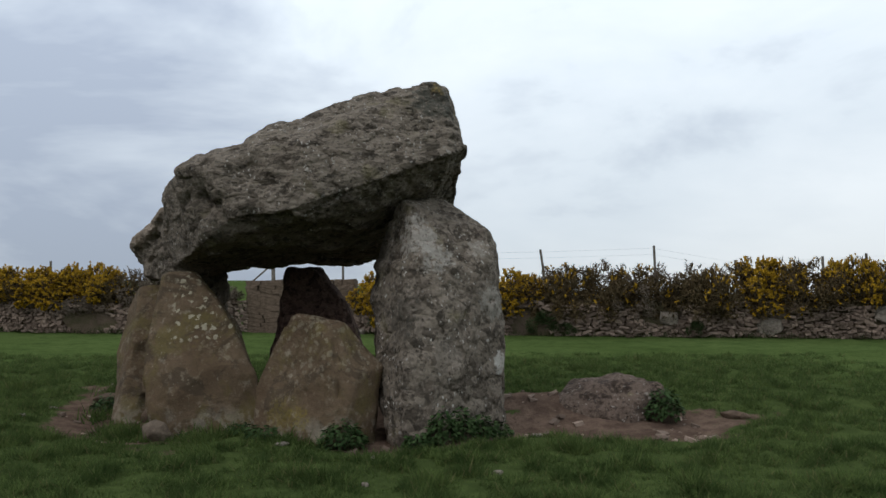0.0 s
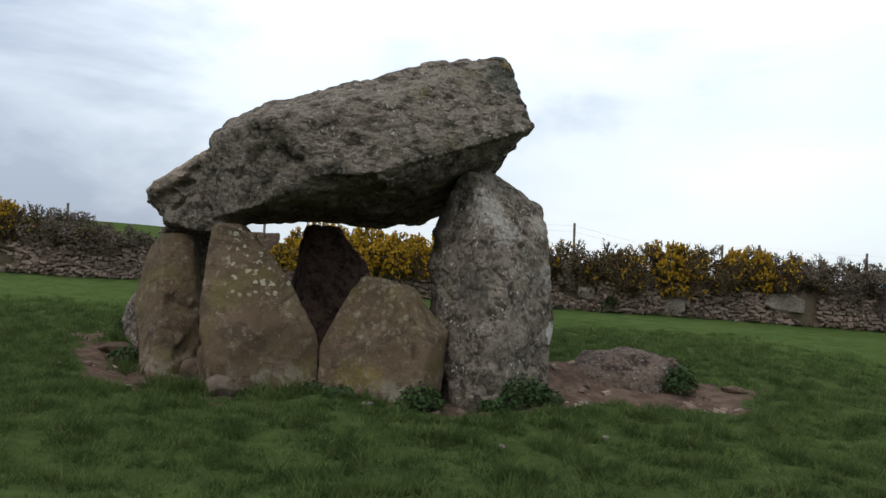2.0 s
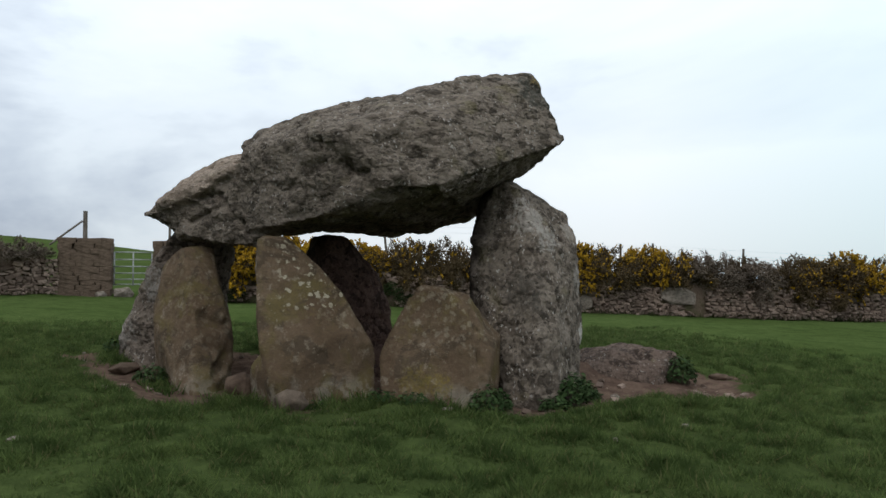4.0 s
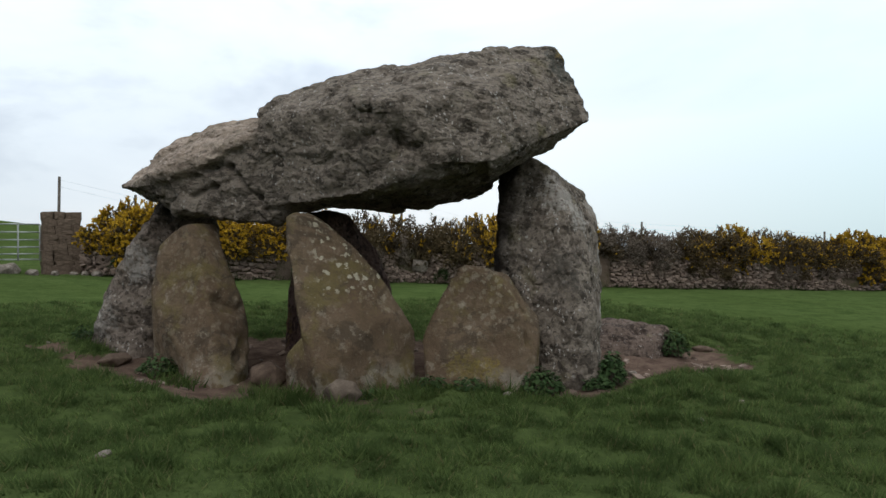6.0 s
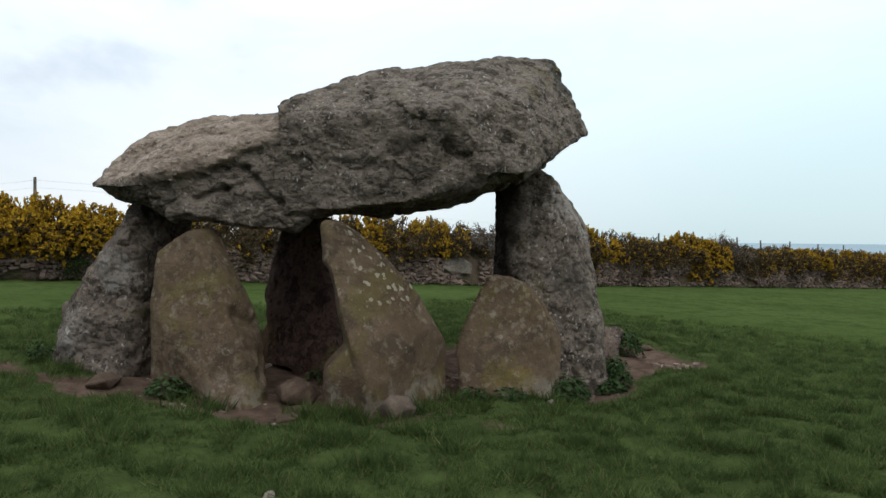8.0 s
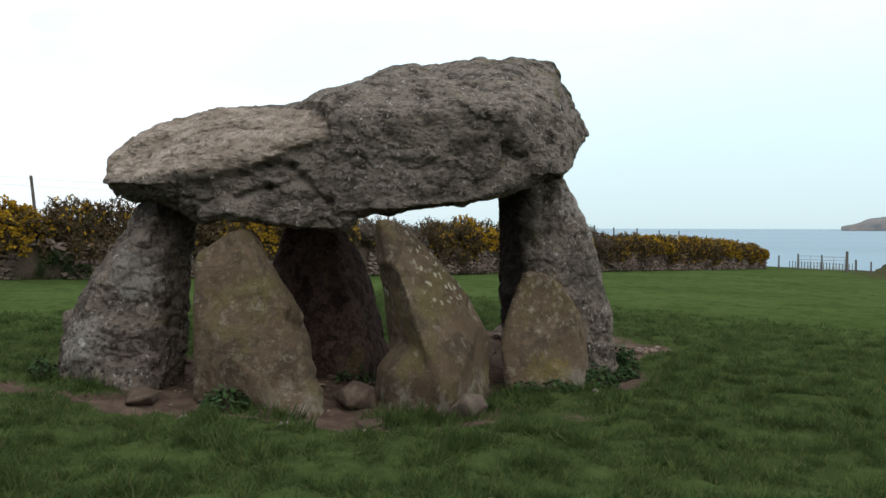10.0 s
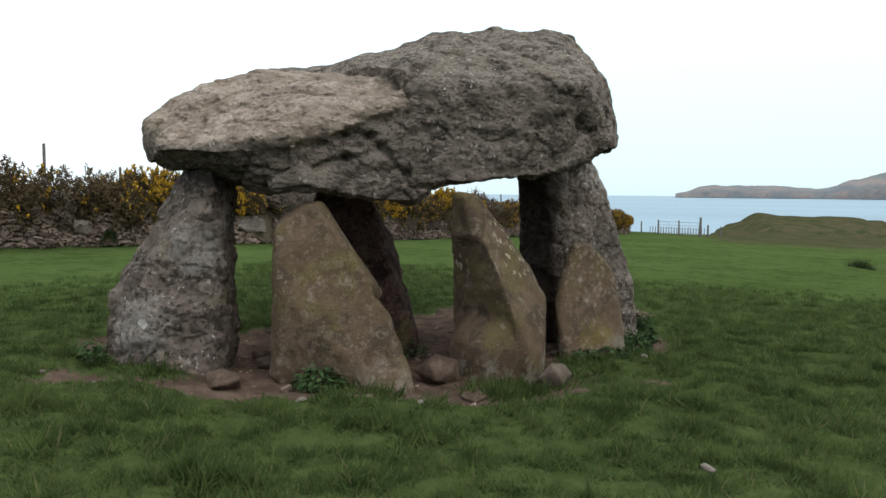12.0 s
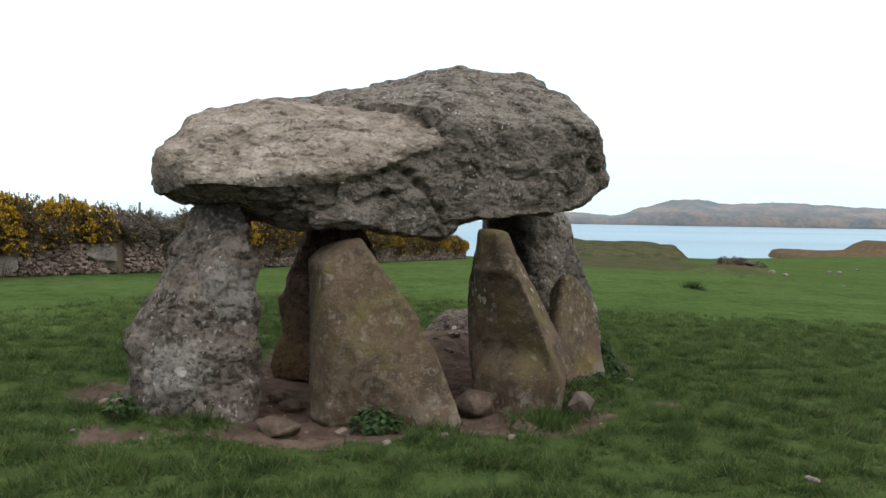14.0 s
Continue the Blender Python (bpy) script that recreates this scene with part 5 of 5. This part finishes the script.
# ---- gorse and bramble on the wall ----
def gorse_bush(name, seed, spines, flowers, rx, ry, rz, green, label, spread=1.0):
    """A spiny bush: clumped shoots with short spines, flowers along the shoot ends."""
    rng = np.random.default_rng(seed)
    ob = new(name)
    shoots = int(spines / 9)
    lobes = 9
    at = rng.normal(size=(lobes, 3))
    at[:, 2] = np.abs(at[:, 2]) * 0.9 - 0.15
    at /= np.linalg.norm(at, axis=1)[:, None]
    at *= rng.uniform(0.42, 0.68, lobes)[:, None]
    size = rng.uniform(0.30, 0.50, lobes)
    which = rng.integers(0, lobes, shoots)
    d = rng.normal(size=(shoots, 3)) + at[which] * 1.5
    d /= np.linalg.norm(d, axis=1)[:, None]
    end = (at[which] + d * (size[which] * rng.uniform(0.85, 1.06, shoots))[:, None]) * np.array([rx, ry, rz])
    out = d + rng.normal(0, 0.35, (shoots, 3)) + [0, 0, 0.12]
    out /= np.linalg.norm(out, axis=1)[:, None]

    def blades(k, lo, hi, size, width, back, fan, share=1.0):
        s = rng.integers(0, max(1, int(shoots * share)), k)
        p = end[s] - out[s] * (rng.uniform(lo, hi, k))[:, None]
        w = out[s] * back + rng.normal(0, fan, (k, 3))
        w /= np.linalg.norm(w, axis=1)[:, None]
        t = np.cross(w, rng.normal(size=(k, 3)))
        t /= np.linalg.norm(t, axis=1)[:, None]
        L = rng.uniform(0.6, 1.3, k)[:, None] * size
        v = np.stack([p - t * width, p + t * width, p + w * L + t * width * 0.3, p + w * L - t * width * 0.3], 1).reshape(-1, 3)
        return v, np.arange(4 * k).reshape(-1, 4)

    v, f = blades(spines, 0.0, 0.26, 0.075, 0.014, 0.45, 0.8)
    tagged(raw("foliage", v.tolist(), f.tolist(), green), kind="stuff").parent = ob
    if flowers:
        v, f = blades(flowers, -0.03, 0.09, 0.045, 0.024, 0.4, 1.0, min(0.92, flowers / 2600))
        tagged(raw("bloom", v.tolist(), f.tolist(), FLOWER), kind="stuff").parent = ob
    return tagged(ob, label, "gorse bush", group="gorse along the wall")


PROTO = {("ivy", 0): gorse_bush("ivy_clump", 231, 2600, 0, 0.85, 0.75, 0.85, IVY, "dark green ivy and rough herbs at the foot of the wall")}
for kind, spines, flowers, green, lab in (("full", 2600, 4600, GORSE, "gorse bush thick with yellow flowers on the wall"), ("half", 2600, 520, GORSE, "dark gorse bush with scattered yellow flowers on the wall"),
                                          ("few", 2300, 80, GORSE, "dark spiny gorse bush with few flowers on the wall"), ("bare", 2300, 0, BRAMBLE, "brown leafless bramble thicket on the wall")):
    for v in range(2):
        nm = "bramble_thicket" if kind == "bare" else "gorse_bush"
        PROTO[kind, v] = gorse_bush(nm, 200 + 10 * v + len(kind), spines, flowers, 0.85, 0.75, 0.85, green, lab)

YELLOW = ((-30, 0.85), (-12.5, 0.8), (-11.2, 0.0), (-8, -0.1), (-7.0, 0.35), (-3.2, 1.0), (2.4, 0.9), (3.2, 0.40), (5.0, 0.22), (7.5, 0.2), (8.6, 0.34), (9.9, 0.3), (10.3, 0.85), (11.3, 0.8), (11.8, 0.15), (12.8, 0.75), (14.2, 0.6),
          (15.0, -0.2), (18.6, 0.0), (19.4, 0.4), (21.5, 0.7), (25.4, 0.55), (26.4, 0.2), (27.2, 0.85), (29.9, 0.8), (30.4, -0.3), (32.4, 0.1), (33.5, 0.65), (45, 0.7), (62, 0.8))
TOP = ((-30, 2.2), (-13.3, 2.3), (-11, 2.15), (-8.6, 1.75), (-7, 1.2), (-3.2, 1.7), (-1.3, 2.25), (0.1, 2.15), (2.4, 1.95), (5, 2.3), (6.6, 2.1), (8.2, 2.25), (9.5, 2.05), (10.7, 2.5), (12.2, 2.15), (13.2, 2.55),
       (14.0, 2.25), (15.3, 2.15), (17.7, 2.15), (19.5, 2.3), (22.9, 2.4), (25.9, 2.1), (28, 2.3), (31, 2.3), (34, 2.0), (42, 2.1), (50, 2.1), (58, 1.9), (62, 1.7))


def hedge(line, seed):
    rng = random.Random(seed)
    for row, (step, back, share) in enumerate(((0.68, 0.15, 0.84), (0.72, 0.75, 1.0))):
        for x, y, a in along(line, step):
            x += rng.uniform(-0.2, 0.2)
            want = float(np.interp(x, *zip(*YELLOW))) + rng.uniform(-0.22, 0.22)
            want *= 0.85 if x > 3 else 1.0
            top = float(np.interp(x, *zip(*TOP))) * share + 0.22 * noise.noise((x * 0.8, seed, row * 3.0)) + rng.uniform(-0.12, 0.12)
            kind = "full" if want > 0.68 else "half" if want > 0.34 else "few" if want > 0.05 else "bare"
            z, h = float(lie(x, y)), wall_height(x)
            lift = h + 0.12 if not (-3.2 < x < 2.2) else h - 0.2
            if row == 0 and (3.6 < x < 10 or x > 19 and rng.random() < 0.4):
                lift -= 0.35
            s = max(0.5, (top + (0.34 if x > 6 else 0.22) - lift) / 0.86)
            w = rng.uniform(0.95, 1.5)
            m = Matrix.Translation((x - math.sin(a) * back, y + math.cos(a) * back, z + lift)) @ Matrix.Rotation(rng.uniform(0, 6.28), 4, "Z") @ Matrix.Diagonal((w, w, s, 1))
            copy_thing(PROTO[kind, rng.randrange(2)], m)


hedge(WALL_WEST, 51)
hedge(WALL_EAST[1:], 52)
# growth that hangs down over the face of the wall
for i, (x, kind, up, w, h) in enumerate(((-2.7, "full", 0.75, 1.1, 1.0), (-1.5, "full", 0.8, 1.2, 1.1), (-0.2, "full", 0.8, 1.2, 1.0), (1.0, "half", 0.75, 1.1, 0.95), (2.0, "few", 0.7, 1.0, 0.8), (-2.0, "ivy", 0.2, 0.9, 0.6),
                                         (0.4, "ivy", 0.2, 1.0, 0.6), (3.3, "ivy", 0.25, 0.95, 0.75), (4.1, "ivy", 0.15, 0.6, 0.4), (5.6, "bare", 0.9, 0.7, 0.6), (8.1, "ivy", 0.15, 0.45, 0.5), (9.2, "few", 1.0, 0.8, 0.6),
                                         (11.9, "few", 1.05, 0.7, 0.5), (16.0, "bare", 0.95, 0.9, 0.7), (17.4, "bare", 0.7, 0.9, 0.8), (19.2, "few", 0.65, 1.0, 0.9), (20.1, "few", 0.5, 1.1, 1.0), (21.0, "half", 0.85, 0.9, 0.8),
                                         (23.4, "bare", 0.5, 0.8, 0.9), (24.2, "few", 0.5, 0.7, 0.8), (25.6, "bare", 0.5, 0.9, 0.7), (28.0, "half", 0.6, 1.0, 0.8), (29.4, "bare", 0.5, 1.1, 0.8), (31.2, "few", 0.9, 1.2, 1.0),
                                         (33.8, "half", 0.6, 1.2, 0.8), (37.0, "bare", 0.5, 1.2, 0.8), (41.0, "half", 0.6, 1.4, 0.9), (-13.0, "bare", 0.7, 0.9, 0.8), (-9.0, "bare", 0.9, 1.0, 0.7))):
    line = WALL_WEST if x < -5 else WALL_EAST[1:]
    y = float(np.interp(x, *zip(*(line if x > -2.2 or x < -5 else WALL_EAST))))
    copy_thing(PROTO[kind, 0], Matrix.Translation((x, y - 0.18, float(lie(x, y)) + up)) @ Matrix.Rotation(i * 1.9, 4, "Z") @ Matrix.Diagonal((w, w * 0.75, h, 1)))
for i, (dx, dy) in enumerate(((0, 0), (0.3, 1.1), (0.2, -1.0), (0.8, 0.4), (-0.6, 0.6))):
    ob = copy_thing(PROTO["bare", i % 2], Matrix.Translation((43.6 + dx, -6.9 + dy, float(lie(43.6 + dx, -6.9 + dy)) - 0.05)) @ Matrix.Rotation(i * 1.3, 4, "Z") @ Matrix.Diagonal((1.0, 1.0, 0.55, 1)))
    tagged(ob, "low brown bramble on a turf hummock", "shrub", group="brambles on the hummock")
for p in PROTO.values():
    for o in (*p.children_recursive, p):
        bpy.data.objects.remove(o)


def twigs(name, x, y, z, n, spread, height, seed, label):
    """A bare shrub of fine arching twigs."""
    rng = random.Random(seed)
    ob = base(name, x, y, z)
    bm = bmesh.new()
    for i in range(n):
        p = Vector((rng.uniform(-spread, spread) * 0.8, rng.uniform(-0.3, 0.3), 0))
        w = Vector((rng.uniform(-0.5, 0.5), rng.uniform(-0.3, 0.3), 1.0)).normalized()
        L, r = height * rng.uniform(0.5, 1.0), 0.013
        for k in range(5):
            q = p + w * L / 5
            tube(bm, p, q, r * (1 - 0.15 * k), 3)
            if k > 1:
                e = Vector((rng.uniform(-1, 1), rng.uniform(-1, 1), rng.uniform(0, 0.8))).normalized()
                tube(bm, q, q + e * L * 0.22, r * 0.5, 3)
            p, w = q, (w + Vector((rng.uniform(-0.35, 0.35), rng.uniform(-0.2, 0.2), -0.22))).normalized()
    tagged(part("twig", bm, BRAMBLE, ob), kind="stuff")
    return tagged(ob, label, "shrub", group="bare shrubs on the wall")


for i, (x, sp, h) in enumerate(((15.6, 0.7, 0.75), (17.0, 0.8, 0.7), (18.3, 0.8, 0.75), (19.2, 0.6, 0.6), (31.1, 0.9, 1.25), (31.9, 0.6, 0.9), (14.9, 0.5, 0.6), (26.0, 0.6, 0.5))):
    y = float(np.interp(x, *zip(*WALL_EAST))) + 0.6
    twigs("bare_shrub", x, y, float(lie(x, y)) + 1.45, 64, sp, h * 1.2, 80 + i, "bare pale bramble twigs arching over the wall")


# long grass along the wall foot, and rough tussocks out in the field
def foot_spots():
    rng = np.random.default_rng(9)
    out = []
    for x, y, a in along(WALL_WEST, 0.05) + along(WALL_EAST[:8], 0.05):
        tall = 1.0 + 1.2 * noise.noise((x * 0.45, 5.0, 0))
        if tall > 0.55:
            for _ in range(4):
                out.append((x + rng.normal(0, 0.05), y - 0.12 + rng.normal(0, 0.10), tall * 1.6))
    for _ in range(420):
        cx, cy = 20.5 + rng.normal(0, 0.35), 1.3 + rng.normal(0, 0.2)
        out.append((cx, cy, 2.2))
    return np.array(out)


ROUGH_GRASS = leaf_material("rough_grass", (0.014, 0.026, 0.008), (0.040, 0.052, 0.018))
tufts("long_grass", foot_spots(), 10, "rough dark grass growing along the foot of the wall", 0.10, 0.24, ROUGH_GRASS)
for i, (x, y, s) in enumerate(((43.2, -7.1, (0.7, 0.35, 0.2)), (42.6, -8.6, (0.3, 0.2, 0.13)), (42.8, -9.5, (0.35, 0.2, 0.12)))):
    tagged(rock("hummock_rock", x, y, s, 190 + i, (EARTHY_ROCK, PALE, PALE)[i], "pale rock on a turf hummock in the field"), group="rocks on the hummock")
for i, (x, y) in enumerate(((73.5, -24.2), (74.5, -25.6), (113, -43.5), (33.3, -9.5))):
    tagged(rock("field_stone", x, y, (0.35, 0.25, 0.22) if x > 40 else (0.12, 0.08, 0.05), 195 + i, PALE, "pale stone lying far out in the pasture"), group="pale stones in the pasture")


def rubble():
    """Small stones and chips strewn over the trodden earth."""
    rng = random.Random(77)
    vs, fs = [], []
    while len(fs) < 9000:
        x, y = (rng.uniform(-5.2, 0.4), rng.uniform(6.4, 11.6)) if rng.random() < 0.75 else (rng.uniform(0.4, 3.6), rng.uniform(7.2, 9.2))
        if float(bareness(x, y)) < 0.55 or noise.noise((x * 1.4, y * 1.4, 4.0)) < rng.uniform(-0.3, 0.4):
            continue
        me = SHAPES[rng.randrange(len(SHAPES))]
        w = 0.022 + 0.09 * rng.random() ** 3.5
        z = float(lie(x, y)) + float(turf(x, y)[0])
        m = Matrix.Translation((x, y, z + w * 0.15)) @ Euler((rng.uniform(-0.4, 0.4), rng.uniform(-0.4, 0.4), rng.uniform(0, 6.28))).to_matrix().to_4x4() @ Matrix.Diagonal((w * 1.5, w, w * 0.6, 1))
        o = len(vs)
        vs += [tuple(m @ v.co) for v in me.vertices]
        fs += [tuple(o + i for i in p.vertices) for p in me.polygons]
    return tagged(raw("rubble", vs, fs, FIELDSTONE), "small brown stones strewn over trodden earth", "stones", kind="stuff")


rubble()
